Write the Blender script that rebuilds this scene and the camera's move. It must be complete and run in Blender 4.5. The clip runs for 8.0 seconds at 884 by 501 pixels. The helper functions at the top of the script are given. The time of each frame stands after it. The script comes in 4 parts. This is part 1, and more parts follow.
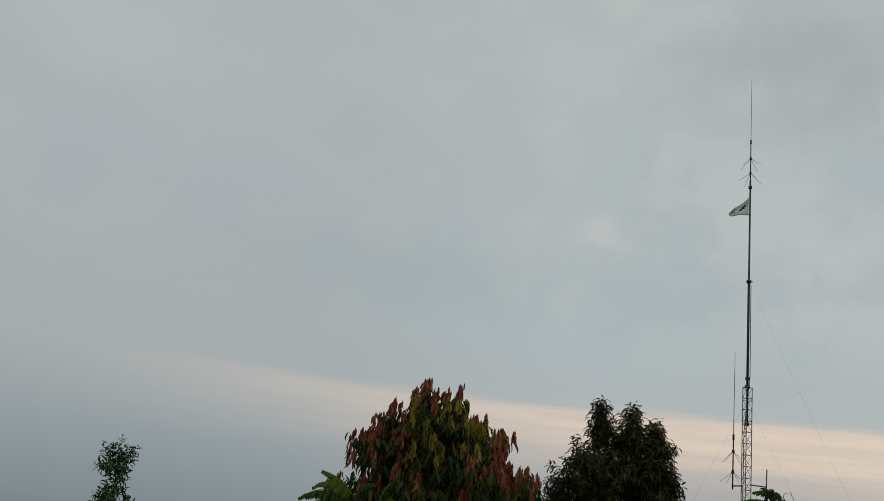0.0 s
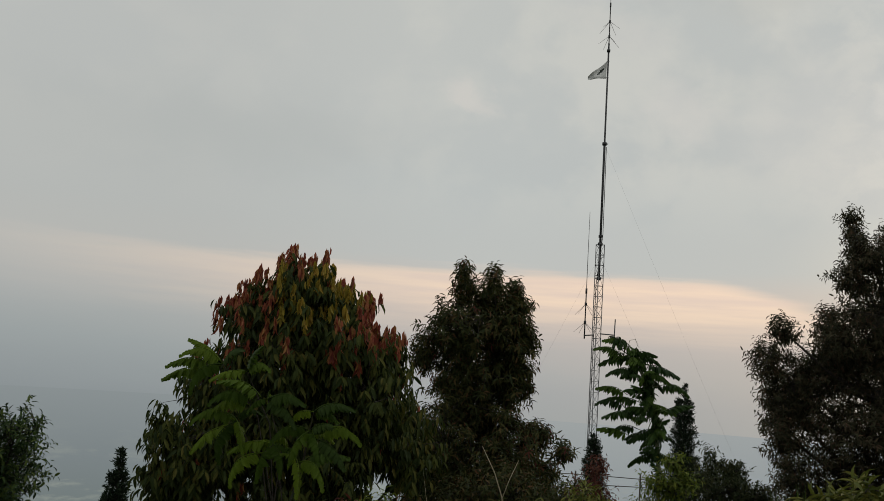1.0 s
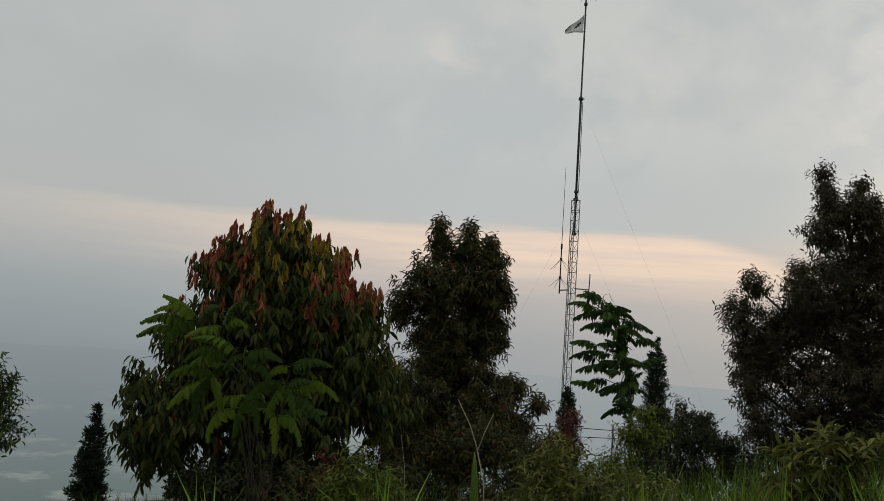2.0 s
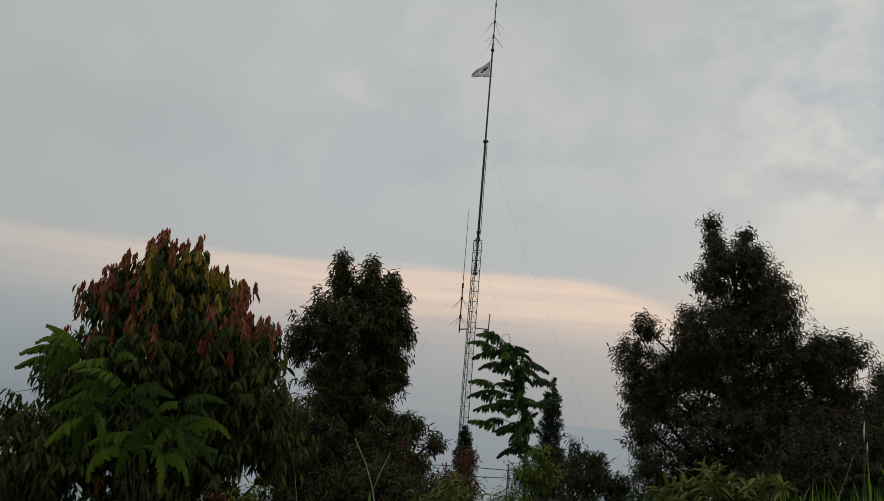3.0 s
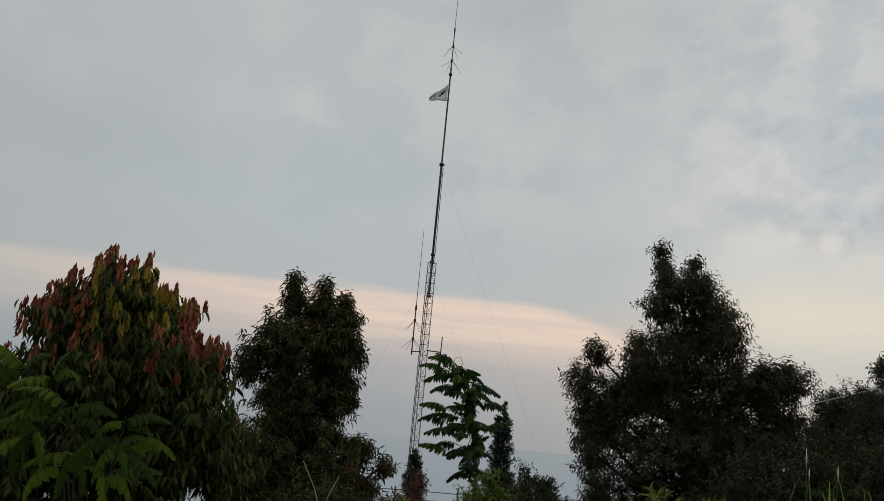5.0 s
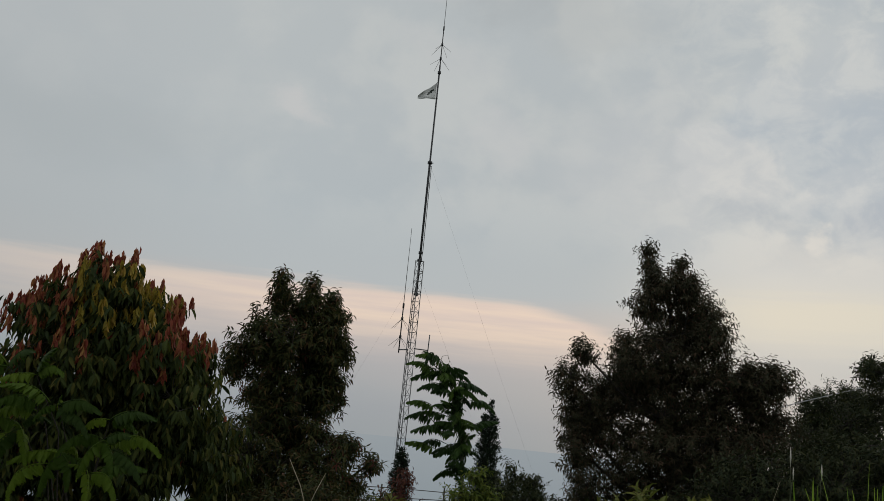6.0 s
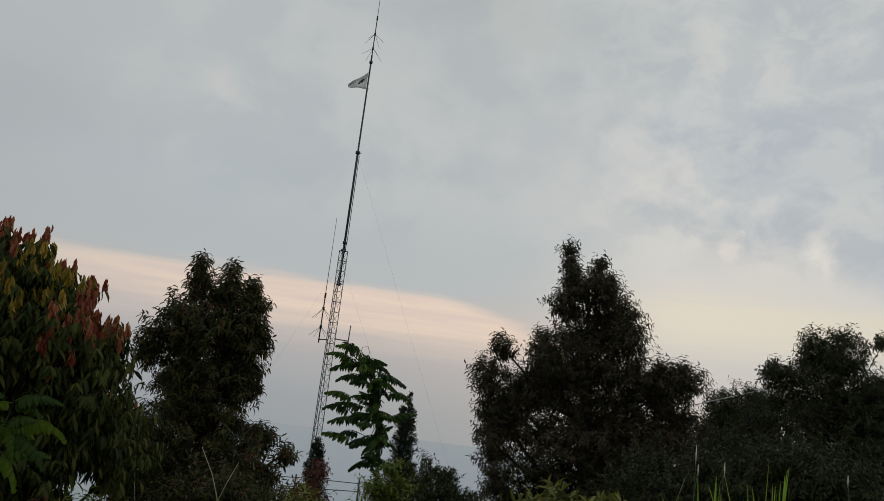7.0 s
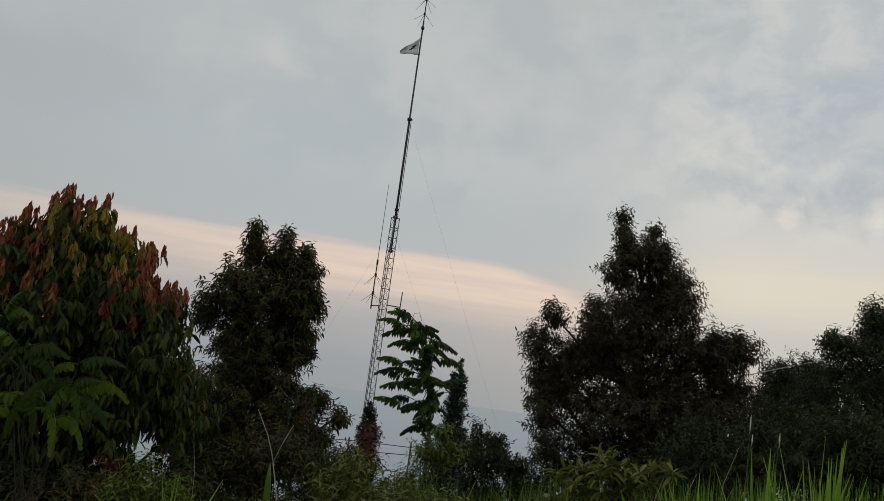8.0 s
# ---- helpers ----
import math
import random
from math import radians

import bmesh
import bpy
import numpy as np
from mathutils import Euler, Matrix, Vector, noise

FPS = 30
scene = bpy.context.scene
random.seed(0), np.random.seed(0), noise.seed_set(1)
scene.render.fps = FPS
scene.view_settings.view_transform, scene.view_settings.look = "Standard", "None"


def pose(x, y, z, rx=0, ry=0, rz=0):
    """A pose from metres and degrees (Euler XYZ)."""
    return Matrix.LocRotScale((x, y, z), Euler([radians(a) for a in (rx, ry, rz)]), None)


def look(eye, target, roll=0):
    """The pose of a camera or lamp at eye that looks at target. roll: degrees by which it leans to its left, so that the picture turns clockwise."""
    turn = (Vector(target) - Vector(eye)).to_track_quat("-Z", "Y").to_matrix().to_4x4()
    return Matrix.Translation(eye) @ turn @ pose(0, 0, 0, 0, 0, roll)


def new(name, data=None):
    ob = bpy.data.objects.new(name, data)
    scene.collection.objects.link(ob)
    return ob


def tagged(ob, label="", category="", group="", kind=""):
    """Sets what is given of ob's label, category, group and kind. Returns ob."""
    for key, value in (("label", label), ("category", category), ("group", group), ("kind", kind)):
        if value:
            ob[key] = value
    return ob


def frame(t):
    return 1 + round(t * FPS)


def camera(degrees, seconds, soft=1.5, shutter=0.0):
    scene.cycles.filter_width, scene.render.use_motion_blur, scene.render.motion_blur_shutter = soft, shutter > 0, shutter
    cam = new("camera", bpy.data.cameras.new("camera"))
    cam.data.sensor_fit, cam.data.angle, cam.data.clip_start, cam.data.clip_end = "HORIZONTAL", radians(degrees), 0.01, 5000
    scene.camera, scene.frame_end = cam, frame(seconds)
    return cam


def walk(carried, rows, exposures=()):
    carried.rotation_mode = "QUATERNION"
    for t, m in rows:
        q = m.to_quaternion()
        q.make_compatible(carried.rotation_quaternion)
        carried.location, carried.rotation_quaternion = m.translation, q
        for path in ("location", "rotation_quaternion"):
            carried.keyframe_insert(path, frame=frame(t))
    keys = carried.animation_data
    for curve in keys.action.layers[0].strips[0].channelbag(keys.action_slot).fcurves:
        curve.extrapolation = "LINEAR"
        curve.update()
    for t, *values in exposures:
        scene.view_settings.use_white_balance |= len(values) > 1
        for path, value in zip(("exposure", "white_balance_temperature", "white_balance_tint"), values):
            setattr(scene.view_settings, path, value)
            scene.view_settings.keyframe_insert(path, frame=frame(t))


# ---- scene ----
cam = camera(56.0, 8.0, 0.7)
EYE = 1.5
TURNS = [
    (0.0, 107.10, -7.00, 19.54),
    (0.5, 102.60, -5.72, 13.63),
    (1.0, 98.63, -4.10, 10.68),
    (1.2, 97.25, -3.77, 9.97),
    (2.3, 95.65, -4.28, 7.96),
    (2.5, 96.51, -4.60, 5.81),
    (3.0, 98.76, -4.76, 2.13),
    (3.5, 99.76, -4.98, 0.49),
    (4.0, 100.16, -5.27, -0.48),
    (4.5, 100.58, -5.40, -1.01),
    (6.0, 100.55, -5.59, -2.09),
    (6.5, 100.27, -6.44, -4.43),
    (7.0, 100.63, -6.91, -7.66),
    (7.5, 100.63, -7.13, -9.04),
    (8.0, 97.92, -7.65, -4.16),
]
walk(cam, [(t, pose(0, 0, EYE, rx, ry, rz)) for t, rx, ry, rz in TURNS],
     exposures=[(0.0, -0.16, 6430, 6), (0.5, 0.0, 6700, 9), (1.0, 0.04, 7000, 10), (2.5, 0.02, 6750, 10), (3.0, -0.08, 6700, 10), (3.5, -0.06, 6650, 10), (4.5, -0.08, 6550, 10), (8.0, -0.08, 6600, 10)])


# ---- world and light ----
def node(tree, kind, x=0, **sockets):
    n = tree.nodes.new(kind)
    for key, value in sockets.items():
        n.inputs[key].default_value = value
    return n


def math_node(tree, op, a, b=None, c=None, clamp=False):
    n = tree.nodes.new("ShaderNodeMath")
    n.operation, n.use_clamp = op, clamp
    for i, v in enumerate((a, b, c)):
        if v is None:
            continue
        if isinstance(v, (int, float)):
            n.inputs[i].default_value = v
        else:
            tree.links.new(v, n.inputs[i])
    return n.outputs[0]


def smooth(tree, value, lo, hi):
    n = tree.nodes.new("ShaderNodeMapRange")
    n.interpolation_type = "SMOOTHSTEP"
    tree.links.new(value, n.inputs[0])
    n.inputs[1].default_value, n.inputs[2].default_value = lo, hi
    return n.outputs[0]


def mix_colour(tree, fac, a, b, blend="MIX"):
    n = tree.nodes.new("ShaderNodeMix")
    n.data_type, n.blend_type = "RGBA", blend
    for socket, v in ((n.inputs[0], fac), (n.inputs[6], a), (n.inputs[7], b)):
        if isinstance(v, (int, float)):
            socket.default_value = v
        elif isinstance(v, tuple):
            socket.default_value = (*v, 1)
        else:
            tree.links.new(v, socket)
    return n.outputs[2]


def lin(r, g, b):
    return tuple((c / 255 / 12.92) if c <= 10 else ((c / 255 + 0.055) / 1.055) ** 2.4 for c in (r, g, b))


def ramp(tree, fac, stops, mode="LINEAR"):
    n = tree.nodes.new("ShaderNodeValToRGB")
    n.color_ramp.interpolation = mode
    while len(n.color_ramp.elements) < len(stops):
        n.color_ramp.elements.new(0.5)
    for e, (p, c) in zip(n.color_ramp.elements, stops):
        e.position, e.color = p, (*c, 1)
    if fac is not None:
        tree.links.new(fac, n.inputs[0])
    return n.outputs[0]


def noise_node(tree, vector, scale, detail=4.0, rough=0.5, distort=0.0):
    n = tree.nodes.new("ShaderNodeTexNoise")
    n.inputs["Scale"].default_value, n.inputs["Detail"].default_value = scale, detail
    n.inputs["Roughness"].default_value, n.inputs["Distortion"].default_value = rough, distort
    if vector is not None:
        tree.links.new(vector, n.inputs["Vector"])
    return n.outputs[0]


def stretch(tree, vector, x, y, z, shift=(0, 0, 0)):
    n = tree.nodes.new("ShaderNodeMapping")
    n.inputs["Scale"].default_value, n.inputs["Location"].default_value = (x, y, z), shift
    tree.links.new(vector, n.inputs["Vector"])
    return n.outputs[0]


SUN_AZ, SUN_EL = 24.0, 9.0
world = bpy.data.worlds.new("overcast_dusk")
scene.world = world
world.use_nodes = True
wt = world.node_tree
wt.nodes.clear()
out = wt.nodes.new("ShaderNodeOutputWorld")
where = wt.nodes.new("ShaderNodeTexCoord").outputs["Generated"]
axis = wt.nodes.new("ShaderNodeSeparateXYZ")
wt.links.new(where, axis.inputs[0])
elev = math_node(wt, "MULTIPLY", math_node(wt, "ARCSINE", axis.outputs[2]), 57.2958)
azim = math_node(wt, "MULTIPLY", math_node(wt, "ARCTAN2", axis.outputs[0], axis.outputs[1]), 57.2958)
flat = stretch(wt, where, 1, 1, 3.5)
soft_noise = noise_node(wt, flat, 3.0, 5, 0.55)
fine_noise = noise_node(wt, stretch(wt, where, 1, 1, 1.25, (0.2, 0.5, 0.1)), 8.5, 6, 0.52, 0.15)
streaks = noise_node(wt, stretch(wt, where, 1, 1, 16), 5.0, 5, 0.55)
# height in the sky, ruffled a little, from 12 degrees below the level to 38 above
ruffled = math_node(wt, "ADD", elev, math_node(wt, "MULTIPLY", math_node(wt, "SUBTRACT", soft_noise, 0.5), 2.0))
level = math_node(wt, "DIVIDE", math_node(wt, "ADD", ruffled, 12.0), 50.0, clamp=True)


def by_height(rows):
    return ramp(wt, level, [((e + 12) / 50, lin(*c)) for e, c in rows])


dull = by_height([(-10, (106, 120, 126)), (-5, (121, 132, 140)), (-2, (136, 146, 153)), (1, (148, 158, 164)), (4, (164, 170, 174)), (7, (175, 179, 181)), (10, (174, 180, 183)), (20, (178, 184, 187)), (32, (182, 187, 189))])
middle = by_height([(-10, (120, 132, 138)), (-3, (151, 159, 164)), (-0.8, (155, 162, 168)), (0.5, (160, 166, 171)), (3, (177, 175, 177)), (5.5, (193, 185, 181)), (8, (181, 187, 190)), (13, (180, 188, 192)), (20, (186, 192, 194)), (32, (190, 195, 195))])
sunny = by_height([(-10, (124, 136, 142)), (-2, (155, 162, 167)), (3, (180, 185, 188)), (6, (197, 198, 196)), (8.5, (209, 207, 200)), (10.5, (205, 206, 204)), (14, (197, 202, 204)), (20, (194, 200, 201)), (32, (195, 201, 201))])
veil = mix_colour(wt, smooth(wt, azim, -32.0, -8.0), dull, middle)
veil = mix_colour(wt, smooth(wt, azim, 10.0, 24.0), veil, sunny)
# broad lighter and darker cloud
over = smooth(wt, elev, 9.0, 15.0)
cloud = mix_colour(wt, smooth(wt, fine_noise, 0.4, 0.62), lin(175, 183, 188), lin(197, 200, 199))
veil = mix_colour(wt, math_node(wt, "MULTIPLY", over, math_node(wt, "ADD", math_node(wt, "MULTIPLY", smooth(wt, azim, -25.0, 5.0), 0.42), 0.12)), veil, cloud)
# billowing cloud, each bank a ragged oval: azimuth, height, half-width, half-height, tilt, all in degrees
warp_az = noise_node(wt, stretch(wt, where, 1, 1, 1.3, (0.62, 0.4, 0.25)), 9.0, 7, 0.6, 0.3)
warp_el = noise_node(wt, stretch(wt, where, 1, 1, 1.3, (3.1, 1.7, 0.9)), 9.0, 7, 0.6, 0.3)
cloud_az = math_node(wt, "ADD", azim, math_node(wt, "MULTIPLY", math_node(wt, "SUBTRACT", warp_az, 0.5), 8.0))
cloud_el = math_node(wt, "ADD", elev, math_node(wt, "MULTIPLY", math_node(wt, "SUBTRACT", warp_el, 0.5), 6.0))


def bank(az, el, wide, tall, tilt, colour, strength, firm=0.55):
    """Lays one ragged bank of cloud into the veil."""
    da, de = math_node(wt, "SUBTRACT", cloud_az, az), math_node(wt, "SUBTRACT", cloud_el, el)
    c, si = math.cos(radians(tilt)), math.sin(radians(tilt))
    u = math_node(wt, "ADD", math_node(wt, "MULTIPLY", da, c / wide), math_node(wt, "MULTIPLY", de, si / wide))
    v = math_node(wt, "SUBTRACT", math_node(wt, "MULTIPLY", de, c / tall), math_node(wt, "MULTIPLY", da, si / tall))
    far = math_node(wt, "SQRT", math_node(wt, "ADD", math_node(wt, "MULTIPLY", u, u), math_node(wt, "MULTIPLY", v, v)))
    return mix_colour(wt, math_node(wt, "MULTIPLY", smooth(wt, far, 1.25, firm), strength), veil, lin(*colour))


for row in ((2.0, 30.0, 12.0, 4.0, -8, (164, 169, 171), 0.6, 0.1), (-28.0, 15.0, 16.0, 3.5, 4, (170, 177, 180), 0.5, 0.1), (-48.0, 27.0, 8.0, 4.0, 0, (190, 194, 194), 0.5, 0.2),
            (14.5, 17.0, 6.5, 5.5, 0, (194, 197, 199), 0.5, 0.2), (5.0, 18.5, 3.6, 2.4, -25, (196, 198, 199), 0.55, 0.3),
            (-10.0, 19.3, 1.9, 1.1, -30, (200, 200, 200), 0.6, 0.3), (0.5, 23.5, 5.5, 1.5, -12, (193, 196, 197), 0.5, 0.3), (12.0, 26.0, 6.0, 1.8, 8, (181, 186, 187), 0.5, 0.3),
            (26.0, 18.2, 6.5, 4.4, -20, (177, 187, 195), 0.85, 0.75), (34.5, 20.5, 6.0, 6.5, 0, (180, 188, 195), 0.6, 0.6),
            (26.5, 22.5, 6.0, 2.4, 14, (197, 201, 202), 0.6, 0.4), (20.2, 16.9, 3.2, 2.6, -35, (203, 205, 205), 0.85, 0.75),
            (27.5, 11.0, 8.5, 1.4, -6, (208, 207, 203), 0.75, 0.2), (21.3, 13.8, 3.0, 1.3, -12, (178, 185, 191), 0.75, 0.4),
            (29.6, 13.4, 4.0, 2.2, -22, (174, 182, 191), 0.75, 0.25), (35.5, 12.2, 4.0, 2.6, 0, (174, 182, 191), 0.75, 0.25),
            (27.0, 15.6, 3.6, 1.2, 6, (203, 206, 207), 0.6, 0.0), (24.0, 15.0, 1.3, 1.2, 0, (206, 208, 207), 0.75, 0.4),
            (25.5, 12.7, 1.0, 1.0, 0, (226, 221, 212), 0.9, 0.2), (31.7, 12.1, 1.4, 1.7, 0, (224, 221, 213), 0.9, 0.1), (33.0, 25.4, 1.2, 2.0, 15, (203, 206, 206), 0.4, 0.3)):
    veil = bank(*row)
# small curdled billows toward the sun's side
billow = noise_node(wt, stretch(wt, where, 1, 1, 1.4, (0.62, 0.4, 0.25)), 17.0, 8, 0.62, 0.35)
curdle = mix_colour(wt, smooth(wt, billow, 0.4, 0.62), lin(174, 183, 192), lin(217, 217, 213))
curdled = math_node(wt, "MULTIPLY", smooth(wt, azim, 6.0, 26.0), math_node(wt, "MULTIPLY", smooth(wt, elev, 9.5, 13.0), 0.3))
veil = mix_colour(wt, curdled, veil, curdle)
# the peach gap below the cloud deck
edge = math_node(wt, "ADD", elev, math_node(wt, "MULTIPLY", math_node(wt, "SUBTRACT", streaks, 0.5), 2.0))
lid = math_node(wt, "SUBTRACT", edge, math_node(wt, "MULTIPLY", smooth(wt, azim, 6.0, 16.0), -2.2))
gap = math_node(wt, "MULTIPLY", smooth(wt, lid, 7.9, 6.8), smooth(wt, edge, 2.4, 6.6))
reach = math_node(wt, "MULTIPLY", smooth(wt, azim, -48.0, 3.0), smooth(wt, azim, 18.0, 12.0))
glow = mix_colour(wt, smooth(wt, streaks, 0.28, 0.7), lin(221, 202, 192), lin(236, 214, 195))
veil = mix_colour(wt, math_node(wt, "MULTIPLY", math_node(wt, "MULTIPLY", gap, reach), 0.95), veil, glow)
gap_far = math_node(wt, "MULTIPLY", smooth(wt, edge, 9.4, 8.0), smooth(wt, edge, 4.6, 7.6))
veil = mix_colour(wt, math_node(wt, "MULTIPLY", math_node(wt, "MULTIPLY", gap_far, smooth(wt, azim, 16.0, 24.0)), 0.7), veil, lin(219, 213, 197))
# an overcast evening sky is lightest overhead and dims away from the sun's side
high = math_node(wt, "ADD", 1.0, math_node(wt, "MULTIPLY", smooth(wt, elev, 36.0, 80.0), 0.75))
behind = math_node(wt, "MULTIPLY", smooth(wt, axis.outputs[1], 0.3, -0.6), 0.08)
high = math_node(wt, "MULTIPLY", high, math_node(wt, "SUBTRACT", 1.0, behind))
zenith = wt.nodes.new("ShaderNodeVectorMath")
zenith.operation = "SCALE"
wt.links.new(veil, zenith.inputs[0])
wt.links.new(high, zenith.inputs["Scale"])
veil = zenith.outputs[0]
clouds = wt.nodes.new("ShaderNodeBackground")
wt.links.new(veil, clouds.inputs[0])
clouds.inputs[1].default_value = 1.0
sky = wt.nodes.new("ShaderNodeTexSky")
sky.sky_type, sky.sun_disc = "NISHITA", False
sky.sun_elevation, sky.sun_rotation = radians(SUN_EL), radians(SUN_AZ)
clear = wt.nodes.new("ShaderNodeBackground")
wt.links.new(sky.outputs[0], clear.inputs[0])
clear.inputs[1].default_value = 0.002
both = wt.nodes.new("ShaderNodeAddShader")
wt.links.new(clouds.outputs[0], both.inputs[0])
wt.links.new(clear.outputs[0], both.inputs[1])
wt.links.new(both.outputs[0], out.inputs[0])

sun = new("sun", bpy.data.lights.new("sun", "SUN"))
sun.data.energy, sun.data.angle, sun.data.color = 0.5, radians(25), (1.0, 0.86, 0.72)
toward = Vector((math.sin(radians(SUN_AZ)) * math.cos(radians(SUN_EL)), math.cos(radians(SUN_AZ)) * math.cos(radians(SUN_EL)), math.sin(radians(SUN_EL))))
sun.matrix_world = look(toward * 100, (0, 0, 0))


# ---- materials ----
def material(name):
    m = bpy.data.materials.new(name)
    m.use_nodes = True
    return m, m.node_tree, m.node_tree.nodes["Principled BSDF"]


def leaf_material(name, stops, rough=0.5, through_light=0.3, per_object=False, spec=0.14):
    """Leaf blades: every leaf its own tint, blotched, a little light passing through."""
    m, t, b = material(name)
    if per_object:
        pick = t.nodes.new("ShaderNodeObjectInfo").outputs["Random"]
    else:
        pick = t.nodes.new("ShaderNodeNewGeometry").outputs["Random Per Island"]
    at = t.nodes.new("ShaderNodeTexCoord").outputs["Object"]
    blotch = noise_node(t, at, 3.0, 4, 0.6)
    fac = math_node(t, "ADD", math_node(t, "MULTIPLY", pick, 0.7), math_node(t, "MULTIPLY", blotch, 0.3), clamp=True)
    colour = ramp(t, fac, stops)
    grain = noise_node(t, at, 60.0, 3, 0.6)
    colour = mix_colour(t, 0.35, colour, ramp(t, grain, [(0.3, (0.45, 0.45, 0.45)), (0.7, (1, 1, 1))]), "MULTIPLY")
    t.links.new(colour, b.inputs["Base Color"])
    b.inputs["Roughness"].default_value = rough
    b.inputs["Specular IOR Level"].default_value = spec
    bump = t.nodes.new("ShaderNodeBump")
    bump.inputs["Strength"].default_value, bump.inputs["Distance"].default_value = 0.25, 0.004
    t.links.new(grain, bump.inputs["Height"])
    t.links.new(bump.outputs[0], b.inputs["Normal"])
    pass_through = t.nodes.new("ShaderNodeBsdfTranslucent")
    t.links.new(colour, pass_through.inputs[0])
    mix = t.nodes.new("ShaderNodeMixShader")
    mix.inputs[0].default_value = through_light
    t.links.new(b.outputs[0], mix.inputs[1])
    t.links.new(pass_through.outputs[0], mix.inputs[2])
    t.links.new(mix.outputs[0], t.nodes["Material Output"].inputs[0])
    return m


def rough_material(name, dark, light, scale, rough=0.85, metal=0.0, bump_depth=0.01, stretch_z=1.0):
    m, t, b = material(name)
    at = stretch(t, t.nodes.new("ShaderNodeTexCoord").outputs["Object"], 1, 1, stretch_z)
    big, small = noise_node(t, at, scale, 5, 0.6), noise_node(t, at, scale * 9, 4, 0.65)
    fac = math_node(t, "ADD", math_node(t, "MULTIPLY", big, 0.6), math_node(t, "MULTIPLY", small, 0.4))
    t.links.new(ramp(t, fac, [(0.33, dark), (0.66, light)]), b.inputs["Base Color"])
    b.inputs["Roughness"].default_value, b.inputs["Metallic"].default_value = rough, metal
    bump = t.nodes.new("ShaderNodeBump")
    bump.inputs["Strength"].default_value, bump.inputs["Distance"].default_value = 0.6, bump_depth
    t.links.new(small, bump.inputs["Height"])
    t.links.new(bump.outputs[0], b.inputs["Normal"])
    return m


BARK = rough_material("bark", (0.014, 0.011, 0.009), (0.05, 0.04, 0.032), 9, 0.9, 0, 0.02, 0.25)
BARK_GREEN = rough_material("green_stem", (0.04, 0.05, 0.02), (0.1, 0.11, 0.05), 12, 0.7, 0, 0.01, 0.3)
DRY = rough_material("dry_straw", (0.22, 0.17, 0.1), (0.46, 0.4, 0.3), 25, 0.8, 0, 0.004, 0.2)
PALE = rough_material("bleached_straw", (0.4, 0.36, 0.3), (0.62, 0.58, 0.52), 25, 0.8, 0, 0.004, 0.2)
STEEL = rough_material("galvanised_steel", (0.07, 0.072, 0.075), (0.17, 0.172, 0.175), 3, 0.6, 0.4, 0.002)
DARK_STEEL = rough_material("weathered_steel_tube", (0.025, 0.027, 0.03), (0.07, 0.07, 0.072), 2, 0.6, 0.5, 0.002)
WIRE = rough_material("steel_wire", (0.2, 0.2, 0.205), (0.36, 0.36, 0.37), 5, 0.5, 0.6, 0.001)
CABLE = rough_material("grey_cable", (0.18, 0.18, 0.18), (0.35, 0.35, 0.35), 5, 0.7, 0, 0.001)
CLOTH = rough_material("white_flag_cloth", (0.5, 0.51, 0.5), (0.72, 0.72, 0.7), 6, 0.9, 0, 0.01)
EMBLEM = rough_material("dark_print", (0.02, 0.03, 0.025), (0.06, 0.07, 0.06), 8, 0.9, 0, 0.004)
BAMBOO = rough_material("old_bamboo", (0.03, 0.027, 0.022), (0.09, 0.08, 0.065), 8, 0.8, 0, 0.006, 0.3)
SOIL = rough_material("grassy_soil", (0.02, 0.026, 0.01), (0.07, 0.075, 0.03), 1.3, 0.95, 0, 0.06)
L_RED_OLD = leaf_material("cinnamon_leaf", [(0.05, (0.018, 0.030, 0.010)), (0.4, (0.037, 0.055, 0.014)), (0.7, (0.075, 0.088, 0.019)), (0.95, (0.150, 0.123, 0.032))], 0.5, 0.28, spec=0.1)
L_RED_NEW = leaf_material("cinnamon_young_leaf", [(0.1, (0.17, 0.036, 0.028)), (0.4, (0.3, 0.075, 0.045)), (0.65, (0.37, 0.13, 0.065)), (0.9, (0.32, 0.18, 0.05))], 0.45, 0.35)
L_OLIVE_NEW = leaf_material("olive_young_leaf", [(0.1, (0.2, 0.16, 0.025)), (0.5, (0.33, 0.25, 0.035)), (0.9, (0.4, 0.24, 0.05))], 0.45, 0.35)
L_DARK = leaf_material("dark_leaf", [(0.1, (0.022, 0.032, 0.012)), (0.45, (0.042, 0.052, 0.016)), (0.72, (0.075, 0.068, 0.021)), (0.88, (0.12, 0.06, 0.032)), (1.0, (0.2, 0.066, 0.048))], 0.55, 0.2, spec=0.1)
L_TALL = leaf_material("tall_tree_leaf", [(0.1, (0.030, 0.034, 0.018)), (0.5, (0.054, 0.053, 0.028)), (0.8, (0.085, 0.062, 0.037)), (0.97, (0.16, 0.066, 0.052))], 0.6, 0.24, spec=0.1)
L_FAR = leaf_material("deep_green_leaf", [(0.1, (0.016, 0.024, 0.011)), (0.5, (0.034, 0.045, 0.018)), (0.95, (0.070, 0.068, 0.027))], 0.6, 0.25, spec=0.1)
L_LEFT = leaf_material("glossy_round_leaf", [(0.1, (0.016, 0.035, 0.014)), (0.5, (0.04, 0.075, 0.022)), (0.9, (0.11, 0.15, 0.035))], 0.38, 0.25)
